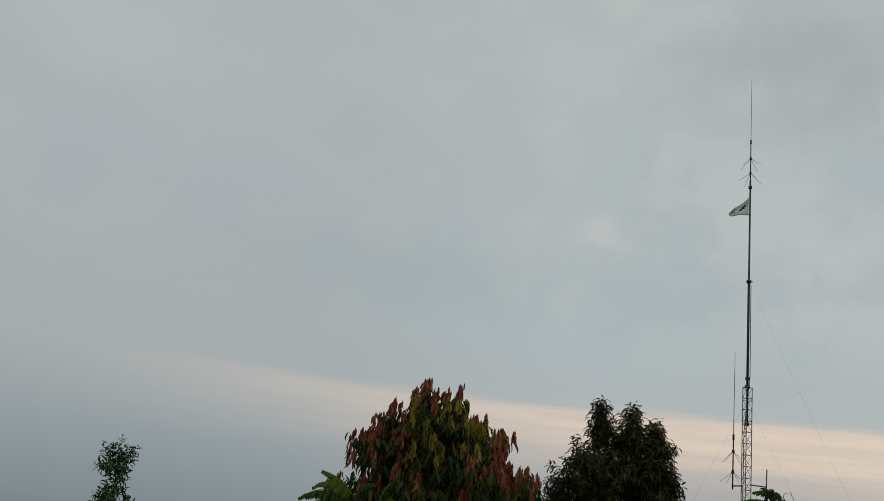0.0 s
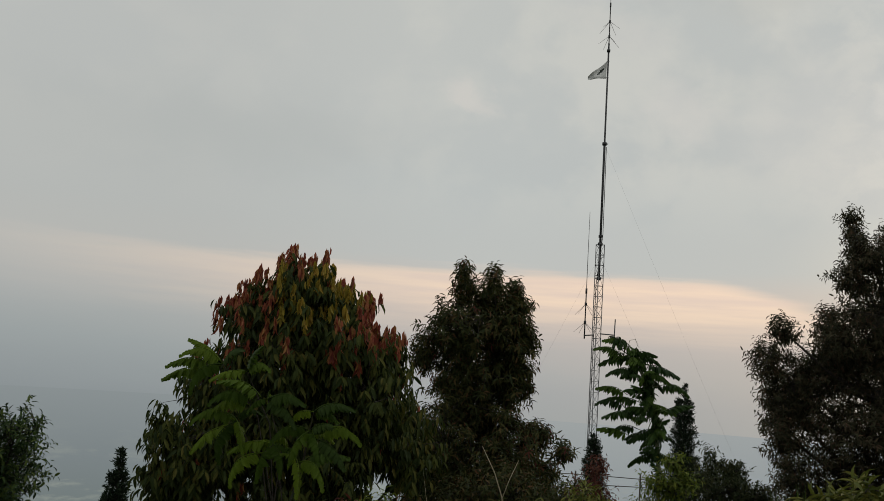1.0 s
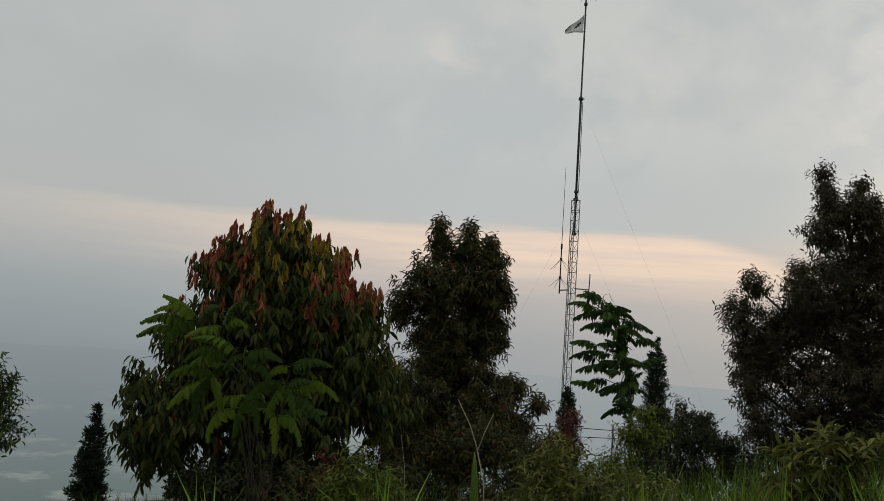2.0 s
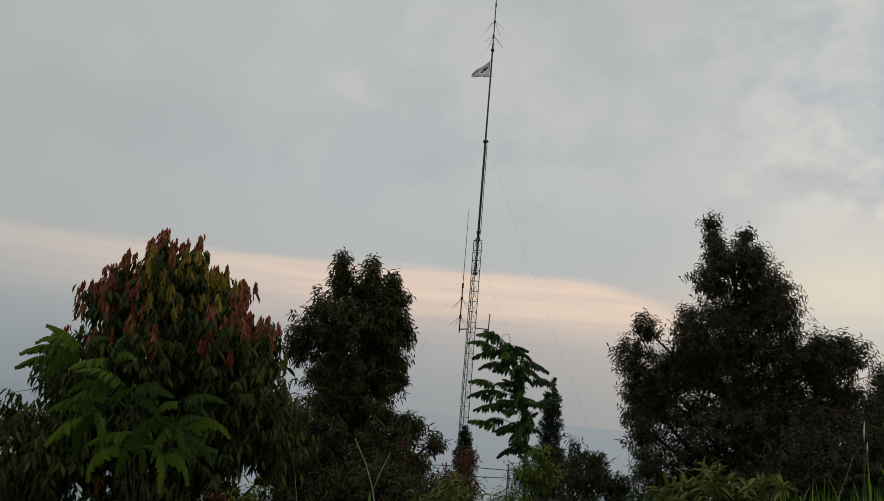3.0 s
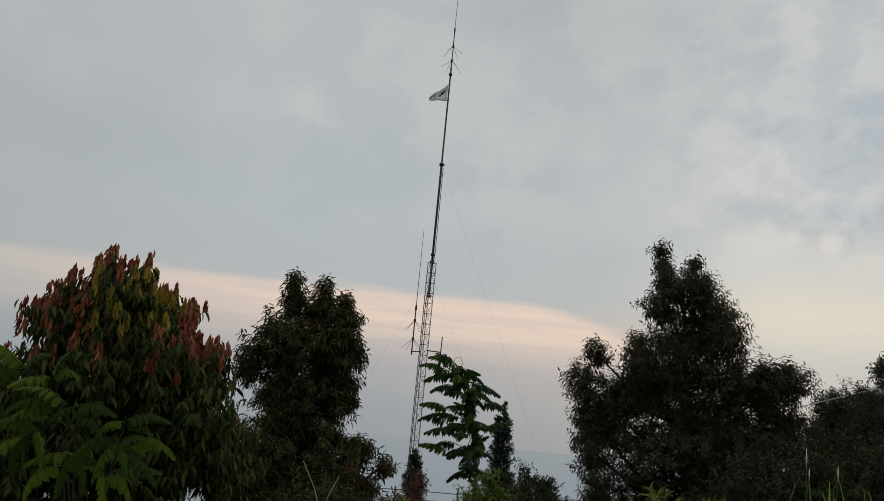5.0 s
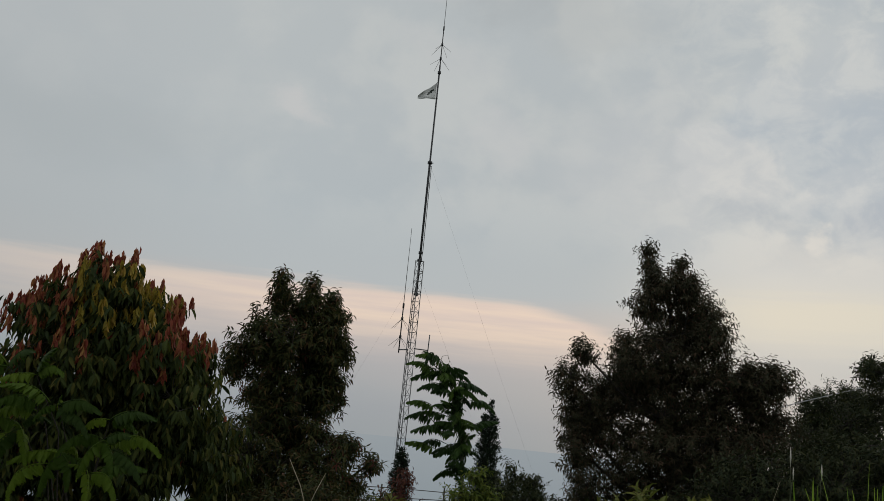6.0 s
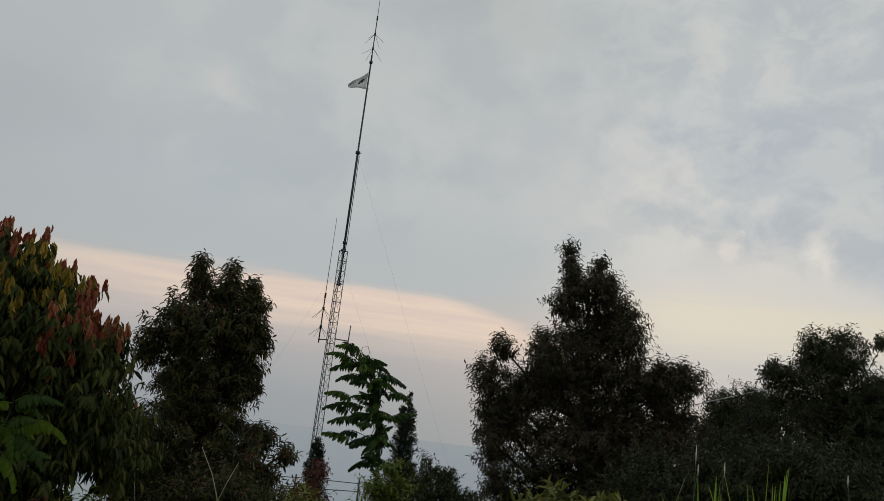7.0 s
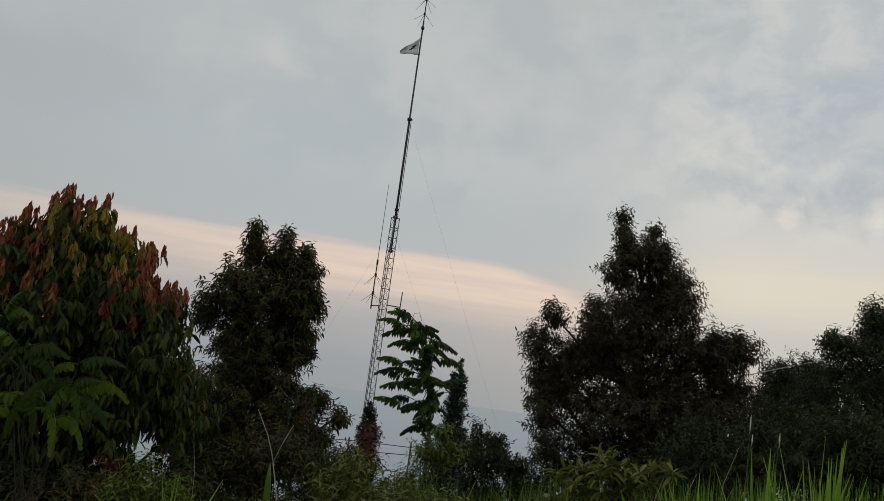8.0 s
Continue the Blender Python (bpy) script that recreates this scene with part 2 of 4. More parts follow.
L_FROND = leaf_material("bright_feather_leaf", [(0.1, (0.023, 0.048, 0.007)), (0.45, (0.058, 0.109, 0.012)), (0.75, (0.133, 0.203, 0.020)), (1.0, (0.211, 0.289, 0.028))], 0.5, 0.4, True)
L_FROND_DARK = leaf_material("dark_feather_leaf", [(0.1, (0.018, 0.042, 0.012)), (0.55, (0.035, 0.075, 0.016)), (0.9, (0.1, 0.17, 0.028))], 0.5, 0.3, True)
L_NEEDLE = leaf_material("conifer_needle", [(0.1, (0.012, 0.022, 0.014)), (0.5, (0.02, 0.036, 0.02)), (0.9, (0.035, 0.055, 0.026))], 0.6, 0.1)
L_BUSH = leaf_material("bush_leaf", [(0.1, (0.056, 0.075, 0.016)), (0.5, (0.122, 0.140, 0.027)), (0.85, (0.206, 0.198, 0.048)), (1.0, (0.244, 0.160, 0.056))], 0.45, 0.3)
L_LIME = leaf_material("yellow_green_leaf", [(0.1, (0.050, 0.077, 0.013)), (0.5, (0.110, 0.154, 0.024)), (0.9, (0.220, 0.242, 0.039))], 0.5, 0.35)
L_RUST = leaf_material("rust_red_leaf", [(0.1, (0.049, 0.015, 0.013)), (0.5, (0.105, 0.032, 0.021)), (0.9, (0.154, 0.063, 0.032))], 0.5, 0.3)
L_GRASS = leaf_material("grass_blade", [(0.1, (0.045, 0.095, 0.014)), (0.5, (0.1, 0.18, 0.022)), (0.8, (0.16, 0.23, 0.03)), (1.0, (0.3, 0.26, 0.1))], 0.5, 0.35)
L_CLUMP = leaf_material("broad_grass_blade", [(0.1, (0.120, 0.240, 0.024)), (0.6, (0.216, 0.360, 0.036)), (1.0, (0.312, 0.408, 0.060))], 0.45, 0.35)

# self-lit backdrop: distance haze painted as emission, paler with height
hazy = bpy.data.materials.new("glowing_painted_haze")
hazy.use_nodes = True
ht = hazy.node_tree
ht.nodes.clear()
h_at = ht.nodes.new("ShaderNodeTexCoord").outputs["Object"]
h_axis = ht.nodes.new("ShaderNodeSeparateXYZ")
ht.links.new(h_at, h_axis.inputs[0])
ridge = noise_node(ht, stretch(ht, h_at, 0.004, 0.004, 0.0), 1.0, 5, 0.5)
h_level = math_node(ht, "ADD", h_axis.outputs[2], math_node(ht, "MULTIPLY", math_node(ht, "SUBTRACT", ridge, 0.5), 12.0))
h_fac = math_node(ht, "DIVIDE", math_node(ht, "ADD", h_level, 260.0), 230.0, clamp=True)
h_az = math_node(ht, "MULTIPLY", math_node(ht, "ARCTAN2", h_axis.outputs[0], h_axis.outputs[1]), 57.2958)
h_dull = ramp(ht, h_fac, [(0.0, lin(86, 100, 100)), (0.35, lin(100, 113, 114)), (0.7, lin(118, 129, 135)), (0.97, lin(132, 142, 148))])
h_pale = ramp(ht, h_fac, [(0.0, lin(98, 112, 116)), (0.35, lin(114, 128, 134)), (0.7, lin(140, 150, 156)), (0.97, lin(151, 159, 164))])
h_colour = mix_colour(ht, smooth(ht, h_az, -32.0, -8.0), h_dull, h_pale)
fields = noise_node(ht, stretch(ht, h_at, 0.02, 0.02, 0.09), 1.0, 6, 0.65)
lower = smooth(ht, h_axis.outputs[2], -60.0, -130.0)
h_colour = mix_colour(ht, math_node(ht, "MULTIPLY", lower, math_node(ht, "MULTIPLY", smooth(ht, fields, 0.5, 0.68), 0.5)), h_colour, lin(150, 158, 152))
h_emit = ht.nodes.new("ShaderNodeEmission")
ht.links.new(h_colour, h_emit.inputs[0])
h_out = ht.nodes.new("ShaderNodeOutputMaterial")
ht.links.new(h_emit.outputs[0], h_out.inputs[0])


# ---- shape helpers ----
def mesh_from(name, verts, faces, mat, smooth_shade=False):
    me = bpy.data.meshes.new(name)
    me.from_pydata(verts, [], faces)
    me.materials.append(mat)
    if smooth_shade:
        me.polygons.foreach_set("use_smooth", [True] * len(me.polygons))
    return me


def part(name, me, parent, label=""):
    """A mesh as one object under a thing, which stands where the thing does."""
    ob = new(name, me)
    ob.parent = parent
    return tagged(ob, label) if label else ob


def thing(name, at, label, category, group="", kind=""):
    ob = new(name)
    ob.location = at
    ob.empty_display_size = 0.2
    return tagged(ob, label, category, group, kind)


class Pile:
    """Collects tubes and other small pieces of one mesh."""

    def __init__(self):
        self.v, self.f = [], []

    def tube(self, points, radii, sides=6, cap=True):
        points = [Vector(p) for p in points]
        first = len(self.v)
        for i, p in enumerate(points):
            d = (points[min(i + 1, len(points) - 1)] - points[max(i - 1, 0)])
            d = d.normalized() if d.length > 1e-6 else Vector((0, 0, 1))
            a = d.cross(Vector((0.31, 0.95, 0.05)) if abs(d.y) < 0.9 else Vector((1, 0, 0))).normalized()
            b = d.cross(a)
            for k in range(sides):
                w = 2 * math.pi * k / sides
                self.v.append(tuple(p + (a * math.cos(w) + b * math.sin(w)) * radii[i]))
        for i in range(len(points) - 1):
            for k in range(sides):
                q, r = first + i * sides + k, first + i * sides + (k + 1) % sides
                self.f.append((q, r, r + sides, q + sides))
        if cap:
            self.f.append(tuple(first + k for k in reversed(range(sides))))
            self.f.append(tuple(first + (len(points) - 1) * sides + k for k in range(sides)))

    def mesh(self, name, mat, smooth_shade=True):
        return mesh_from(name, self.v, self.f, mat, smooth_shade)


def unit(a):
    return a / np.maximum(np.linalg.norm(a, axis=-1, keepdims=True), 1e-9)


# one leaf: base, two pairs of shoulders with the midrib between them, tip (along, across, up)
BLADE = np.array([(0, 0, 0), (0.3, -0.44, 0.07), (0.32, 0, -0.02), (0.3, 0.44, 0.07), (0.68, -0.38, 0.0), (0.7, 0, -0.08), (0.68, 0.38, 0.0), (1.0, 0, -0.22)])
BLADE_FACES = ((0, 1, 2), (0, 2, 3), (1, 4, 5, 2), (2, 5, 6, 3), (4, 7, 5), (5, 7, 6))


def leaf_mesh(name, base, way, face, length, width, mat):
    """All the leaves of a crown: places, directions, upper sides, lengths and widths."""
    n = len(base)
    way = unit(way)
    side = unit(np.cross(face, way))
    up = np.cross(way, side)
    v = (base[:, None] + way[:, None] * (BLADE[:, 0][None, :, None] * length[:, None, None])
         + side[:, None] * (BLADE[:, 1][None, :, None] * width[:, None, None])
         + up[:, None] * (BLADE[:, 2][None, :, None] * length[:, None, None]))
    v = v.reshape(-1, 3)
    loops = np.concatenate([np.array(f) for f in BLADE_FACES])
    sizes = np.array([len(f) for f in BLADE_FACES])
    index = (loops[None] + 8 * np.arange(n)[:, None]).ravel()
    totals = np.tile(sizes, n)
    starts = np.concatenate([[0], np.cumsum(totals)[:-1]])
    me = bpy.data.meshes.new(name)
    me.vertices.add(len(v))
    me.vertices.foreach_set("co", v.astype(np.float32).ravel())
    me.loops.add(len(index))
    me.loops.foreach_set("vertex_index", index.astype(np.int32))
    me.polygons.add(len(totals))
    me.polygons.foreach_set("loop_start", starts.astype(np.int32))
    me.polygons.foreach_set("loop_total", totals.astype(np.int32))
    me.update(calc_edges=True)
    me.validate()
    me.materials.append(mat)
    return me


def rand_dirs(rng, n):
    return unit(rng.normal(size=(n, 3)))


def twig_points(rng, lobes, per_area, fill=0.24, ragged=0.3, clumps=3.4, gaps=-0.12):
    """Ends of twigs in the lobes of a crown: place, outward direction, lobe. Uneven outline, thinner inside."""
    places, ways, owner = [], [], []
    for i, (c, r, turn) in enumerate(lobes):
        n = int(per_area * 4 * math.pi * ((r[0] * r[1] + r[0] * r[2] + r[1] * r[2]) / 3))
        d = rand_dirs(rng, n)
        bulge = np.array([noise.noise(Vector(k * 2.3) + Vector((i * 7.1, 3.3, 1.7))) for k in d])
        tuft = np.array([noise.noise(Vector(k * 6.0) + Vector((2.1, i * 5.3, 9.7))) for k in d])
        s = (1.0 - np.abs(rng.normal(0, fill, n))) * (0.95 + ragged * bulge + 0.6 * ragged * tuft)
        s = np.clip(s, 0.12, 1.3)
        at = np.array(c) + (d * s[:, None] * np.array(r)) @ turn.T
        clump = np.array([noise.noise(Vector(k * clumps) + Vector((5.1, 1.3, 8.8))) for k in at])
        keep = (tuft > -0.42) & ((clump > gaps) | (s < 0.72))
        places.append((np.array(c) + (d * s[:, None] * np.array(r)) @ turn.T)[keep])
        ways.append((d @ turn.T)[keep])
        owner.append(np.full(keep.sum(), i))
    return np.concatenate(places), np.concatenate(ways), np.concatenate(owner)


def sprays(rng, places, ways, count, size, droop, lift, length, width, spread=0.9):
    """Leaves along short twigs: arrays for leaf_mesh and the twigs' ends."""
    n = len(places)
    axis = unit(ways + np.array([0, 0, lift]) + rng.normal(0, 0.35, (n, 3)))
    span = size * rng.uniform(0.6, 1.3, n)
    k = np.linspace(0.1, 1.0, count)
    base = places[:, None] + axis[:, None] * ((k[None] - 0.5) * span[:, None])[:, :, None]
    turn = rng.uniform(0, 2 * math.pi, (n, 1)) + np.arange(count)[None] * 2.4
    a = unit(np.cross(axis, unit(rng.normal(size=(n, 3)))))
    b = np.cross(axis, a)
    out_way = a[:, None] * np.cos(turn)[:, :, None] + b[:, None] * np.sin(turn)[:, :, None]
    way = axis[:, None] * 0.55 + out_way * spread + rng.normal(0, 0.2, (n, count, 3))
    way = unit(way)
    way[:, :, 2] -= droop
    face = np.array([0, 0, 1.0]) + axis[:, None] * 0.6 + rng.normal(0, 0.35, (n, count, 3))
    size_var = rng.uniform(0.65, 1.2, (n, count))
    return base.reshape(-1, 3), way.reshape(-1, 3), face.reshape(-1, 3), (length * size_var).ravel(), (width * size_var).ravel(), places + axis * (span * 0.5)[:, None]


def ground_height(x, y):
    """The hilltop: level by the path, falling ever more steeply ahead and to one side, then the valley."""
    ahead = max(y, 0.0)
    z = -0.03 * ahead - 0.0045 * min(ahead, 45) ** 2 + 0.05 * max(-3.0, min(x, 4.0)) - 0.03 * max(0.0, min(-x - 4, 20)) ** 2
    z -= 0.42 * max(0.0, ahead - 45) + 0.35 * max(0.0, abs(x) - 40) + 0.1 * max(0.0, -y - 60)
    z += 0.09 * noise.noise(Vector((x * 0.35, y * 0.35, 0))) + 0.04 * noise.noise(Vector((x * 1.3, y * 1.3, 4)))
    return max(z, -420.0 + 6 * noise.noise(Vector((x * 0.004, y * 0.004, 1))))


def crown_lobes(rng, flat_lobes, base, depth=0.35, margin=0.15):
    """Lobes (across, height, half-width, half-height) of a crown that faces the path, given depth and room for the outer leaves."""
    away = unit(np.array([base[0], base[1]]))
    across = np.array([away[1], -away[0]])
    half = max(abs(l[0]) + l[2] for l in flat_lobes)
    made = []
    for u, z, rx, rz in flat_lobes:
        off = rng.uniform(-1, 1) * depth * max(half - rx, 0.0)
        xy = np.array(base[:2]) + across * u + away * off
        deep = 0.5 * (rx + rz) + 0.12 * (half - rx)
        m = min(margin, 0.45 * min(rx, rz))
        turn = np.array([[across[0], away[0], 0], [across[1], away[1], 0], [0, 0, 1.0]])
        made.append(((xy[0], xy[1], z), (rx - m, deep - m, rz - m), turn))
    return made


def limbs(rng, base, lobes, girth, twigs, owner, lean=0.0, stems=1, twig_share=1.0, twig_r=0.006):
    """Trunk, limbs to every lobe and twigs: one mesh in the frame of the thing at base."""
    pile = Pile()
    base = np.array(base)
    top = max(l[0][2] for l in lobes)
    crown_c = np.mean([l[0] for l in lobes], axis=0)
    for s in range(stems):
        shift = np.array([rng.uniform(-1, 1), rng.uniform(-1, 1), 0]) * (0.25 if stems > 1 else 0)
        points, radii = [], []
        for k in range(9):
            f = k / 8
            p = base * (1 - f) + np.array([crown_c[0], crown_c[1], top - 0.2]) * f + shift * f * 1.5
            p = p + np.array([math.sin(f * 5 + s), math.cos(f * 4 + s), 0]) * 0.05 * girth * 10 * f * (1 - f)
            p[2] = base[2] - 0.15 + (top - 0.25 - base[2] + 0.15) * f
            points.append(p - base)
            radii.append(girth * (1.25 - 1.15 * f) / math.sqrt(stems))
        pile.tube(points, radii, 9)
    spine = np.array(points)
    for i, (c, r, turn) in enumerate(lobes):
        c = np.array(c) - base
        start_z = max(0.25, c[2] - 0.45 * abs(np.hypot(*(c[:2] - spine[4][:2]))) - 0.5)
        j = int(np.argmin(np.abs(spine[:, 2] - start_z)))
        p0 = spine[j]
        r0 = max(radii[j] * 0.55, 0.012)
        mid = p0 * 0.45 + c * 0.55 + np.array([0, 0, -0.12]) + rng.normal(0, 0.05, 3)
        pile.tube([p0, p0 * 0.7 + mid * 0.3, mid, c], [r0, r0 * 0.8, r0 * 0.6, r0 * 0.3], 6)
        mine = np.where(owner == i)[0]
        mine = mine[rng.uniform(size=len(mine)) < twig_share]
        # boughs within the lobe, and twigs from the nearest bough
        nb = max(3, min(9, len(mine) // 25))
        if len(mine) < nb:
            continue
        ends = np.array([twigs[m] - base for m in rng.choice(mine, nb, replace=False)])
        for e in ends:
            q = c * 0.5 + e * 0.5 + rng.normal(0, 0.04, 3)
            pile.tube([c, q, e], [r0 * 0.32, r0 * 0.2, twig_r * 0.8], 4, False)
        hubs = np.concatenate([ends, c[None] * 0.5 + ends * 0.5, c[None]])
        for m in mine:
            e = twigs[m] - base
            h = hubs[np.argmin(((hubs - e) ** 2).sum(1))]
            pile.tube([h, e], [twig_r, twig_r * 0.45], 3, False)
    return pile


def tree(name, base_xy, flat_lobes, label, category, leaf, leaf_size, per_area, seed, count=9, spray=0.3, droop=0.25, lift=0.3,
         girth=0.09, fill=0.3, ragged=0.32, stems=1, bark=None, group="", depth=0.35, spread=0.9, twig_share=0.5, sink=0.0, clumps=3.4, gaps=-0.12):
    """A tree or shrub: trunk with limbs and twigs, and a crown of single leaves. Returns the thing and its twigs."""
    rng = np.random.default_rng(seed)
    noise.seed_set(seed + 1)
    x, y = base_xy
    base = (x, y, ground_height(x, y) - sink)
    root = thing(name, base, label, category, group)
    lobes = crown_lobes(rng, flat_lobes, base, depth, 0.28 * spray + 0.45 * leaf_size[0])
    places, ways, owner = twig_points(rng, lobes, per_area * 1.3, fill, ragged, clumps, gaps)
    good = places[:, 2] > base[2] + 0.12
    places, ways, owner = places[good], ways[good], owner[good]
    b, w, f, l, wd, ends = sprays(rng, places, ways, count, spray, droop, lift, leaf_size[0], leaf_size[1], spread)
    low = b[:, 2] > base[2] + 0.1
    part("crown", leaf_mesh("crown", (b - np.array(base))[low], w[low], f[low], l[low], wd[low], leaf), root)
    pile = limbs(rng, base, lobes, girth, places, owner, stems=stems, twig_share=twig_share)
    part("trunk", pile.mesh("trunk", bark or BARK), root)
    return root, base, places, ways, ends, rng


# ---- ground and distance ----
rings = [0.0, 0.8, 1.6]
while rings[-1] < 4600:
    rings.append(rings[-1] * 1.12 + 0.35)
SPOKES = 120
gv, gf = [(0.0, 0.0, ground_height(0, 0))], []
for r in rings[1:]:
    for k in range(SPOKES):
        x, y = r * math.sin(2 * math.pi * k / SPOKES), r * math.cos(2 * math.pi * k / SPOKES)
        gv.append((x, y, ground_height(x, y)))
for k in range(SPOKES):
    gf.append((0, 1 + (k + 1) % SPOKES, 1 + k))
for i in range(len(rings) - 2):
    for k in range(SPOKES):
        a, b = 1 + i * SPOKES + k, 1 + i * SPOKES + (k + 1) % SPOKES
        gf.append((a, b, b + SPOKES, a + SPOKES))
ground = tagged(new("ground", mesh_from("ground", gv, gf, SOIL, True)), "dark grassy soil of a hilltop falling to a valley", "ground", kind="structure")

# glowing cylinder that stands in for the hazy valley and far hills
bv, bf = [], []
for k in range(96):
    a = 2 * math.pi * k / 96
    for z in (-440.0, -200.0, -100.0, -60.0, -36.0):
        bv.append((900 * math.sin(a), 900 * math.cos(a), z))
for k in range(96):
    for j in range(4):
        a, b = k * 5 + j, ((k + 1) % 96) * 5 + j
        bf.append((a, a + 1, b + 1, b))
tagged(new("backdrop", mesh_from("backdrop", bv, bf, hazy, True)), "glowing backdrop painted as a pale blue-grey hazy valley and far hills", "distant haze", kind="structure")


# ---- radio mast ----
def ring_points(n, r, turn=0.0):
    return [(r * math.cos(turn + 2 * math.pi * k / n), r * math.sin(turn + 2 * math.pi * k / n)) for k in range(n)]


def rod(name, points, radius, mat, parent, label="", sides=8, end=None):
    pile = Pile()
    pile.tube(points, [radius] * (len(points) - 1) + [radius if end is None else end], sides)
    return part(name, pile.mesh(name, mat), parent, label)


def whip_antenna(name, at, length, whorls, parent, label, reach=0.55, thick=0.022):
    """An upright rod antenna with drooping radials, a part with the radials under it."""
    stem = Pile()
    stem.tube([at, at + Vector((0, 0, length * 0.36)), at + Vector((0, 0, length * 0.38)), at + Vector((0, 0, length))], [thick, thick * 0.9, thick * 0.55, thick * 0.3], 8)
    stem.tube([at + Vector((0, 0, length * 0.35)), at + Vector((0, 0, length * 0.39))], [thick * 1.5] * 2, 8)
    whip = part(name, stem.mesh(name, DARK_STEEL), parent, label)
    for i, z in enumerate(whorls):
        hub = at + Vector((0, 0, z))
        rod("hub", [hub - Vector((0, 0, 0.05)), hub + Vector((0, 0, 0.05))], thick * 1.9, DARK_STEEL, whip)
        for x, y in ring_points(4, reach * 0.78, 0.5 + i * 0.5):
            rod("radial", [hub, hub + Vector((x, y, -reach * 0.68))], 0.009, STEEL, whip, sides=5, end=0.005)
    return whip


MAST = (-0.24, 32.0)
mast_z = ground_height(*MAST)
mast = thing("radio_mast", (*MAST, mast_z), "slender guyed steel lattice radio mast with tube top", "radio mast")


def up(z, x=0.0, y=0.0):
    return Vector((x, y, z - mast_z))


plinth = Pile()
plinth.tube([(0, 0, -0.3), (0, 0, 0.22), (0, 0, 0.26)], [0.42, 0.42, 0.38], 4)
part("concrete_base", plinth.mesh("concrete_base", rough_material("mast_concrete", (0.2, 0.2, 0.19), (0.36, 0.35, 0.33), 6), False), mast)
LAT_TOP, STEP = 6.95, 0.4
legs = ring_points(3, 0.185, 0.45)
for x, y in legs:
    rod("leg", [up(mast_z + 0.2, x, y), up(LAT_TOP, x, y)], 0.016, STEEL, mast)
brace_meshes = []
levels = int((LAT_TOP - mast_z - 0.3) / STEP)
for i in range(3):
    (x0, y0), (x1, y1) = legs[i], legs[(i + 1) % 3]
    bar, slant, slant_back = Pile(), Pile(), Pile()
    bar.tube([(x0, y0, 0), (x1, y1, 0)], [0.009] * 2, 5)
    slant.tube([(x0, y0, 0), (x1, y1, -STEP)], [0.007] * 2, 5)
    slant_back.tube([(x1, y1, 0), (x0, y0, -STEP)], [0.008] * 2, 5)
    brace_meshes.append([p.mesh("brace", STEEL) for p in (bar, slant, slant_back)])
for k in range(levels):
    for i in range(3):
        bar, slant, slant_back = brace_meshes[i]
        for nm, me in (("crossbar", bar), ("diagonal", slant if k % 2 else slant_back)):
            ob = part(nm, me, mast)
            ob.location = (0, 0, LAT_TOP - 0.02 - k * STEP - mast_z)
tube = Pile()
tube.tube([up(5.55), up(10.9), up(10.92), up(15.06)], [0.047, 0.047, 0.037, 0.034], 10)
pole = part("top_tube", tube.mesh("top_tube", DARK_STEEL), mast, "dark steel tube rising from the lattice")
for z, r in ((10.92, 0.095), (7.25, 0.08), (6.95, 0.1), (14.75, 0.07), (5.62, 0.09)):
    rod("clamp", [up(z - 0.05), up(z + 0.05)], r, DARK_STEEL, pole, sides=8)
rod("clamp_bolt", [up(10.92, 0.0), up(10.92, 0.14)], 0.02, DARK_STEEL, pole, sides=6)
for z in (6.45, 5.62):
    for i in range(3):
        rod("stay", [up(z), up(z, *legs[i])], 0.012, STEEL, mast, sides=5)
whip_antenna("top_antenna", up(15.06), 4.4, (0.3, 0.92), mast, "dark whip antenna with drooping radials", 0.6)
whip_antenna("side_antenna", up(3.3, -0.44), 4.9, (0.62, 1.32), mast, "slim side-mounted whip antenna", 0.6, 0.026)
rod("antenna_arm", [up(3.42, -0.47), up(3.46, -0.1)], 0.024, STEEL, mast)
rod("antenna_arm", [up(3.52, 0.12), up(3.5, 0.66)], 0.022, STEEL, mast)
rod("stub_antenna", [up(3.22, 0.66), up(4.1, 0.68)], 0.022, STEEL, mast, "short stub antenna on a side arm")
# feed cable tied down one leg
feed = Pile()
feed.tube([up(10.8, 0.075), up(7.3, 0.085), up(5.4, legs[1][0] * 0.6, legs[1][1]), up(mast_z + 0.3, legs[1][0] + 0.03, legs[1][1])], [0.014] * 4, 5)
part("feed_cable", feed.mesh("feed_cable", DARK_STEEL), mast)
# guy wires to their ground anchors
for z, x, y in ((6.5, 5.4, -1.6), (6.5, -5.6, -1.4), (6.5, -0.6, 6.5), (10.9, 7.0, -0.7)):
    far = Vector((x, y, ground_height(MAST[0] + x, MAST[1] + y) - mast_z))
    near_end = up(z)
    pts = [near_end.lerp(far, k / 8) - Vector((0, 0, 0.12 * math.sin(math.pi * k / 8))) for k in range(9)]
    rod("guy_wire", pts, 0.0017, WIRE, mast, sides=4)

# flag flying from the tube: a limp, tapering cloth with a dark printed emblem
fv, ff = [], []
NX, NZ = 14, 8
for i in range(NX + 1):
    s = i / NX
    for j in range(NZ + 1):
        q = j / NZ
        top_z = 14.32 - 0.62 * s ** 0.9
        low_z = 13.58 - 0.02 * s
        z = top_z * (1 - q) + low_z * q
        fv.append((-0.05 - 0.72 * s, 0.10 * math.sin(s * 7 + q * 2) * s + 0.04 * math.sin(q * 5), z - 13.58))
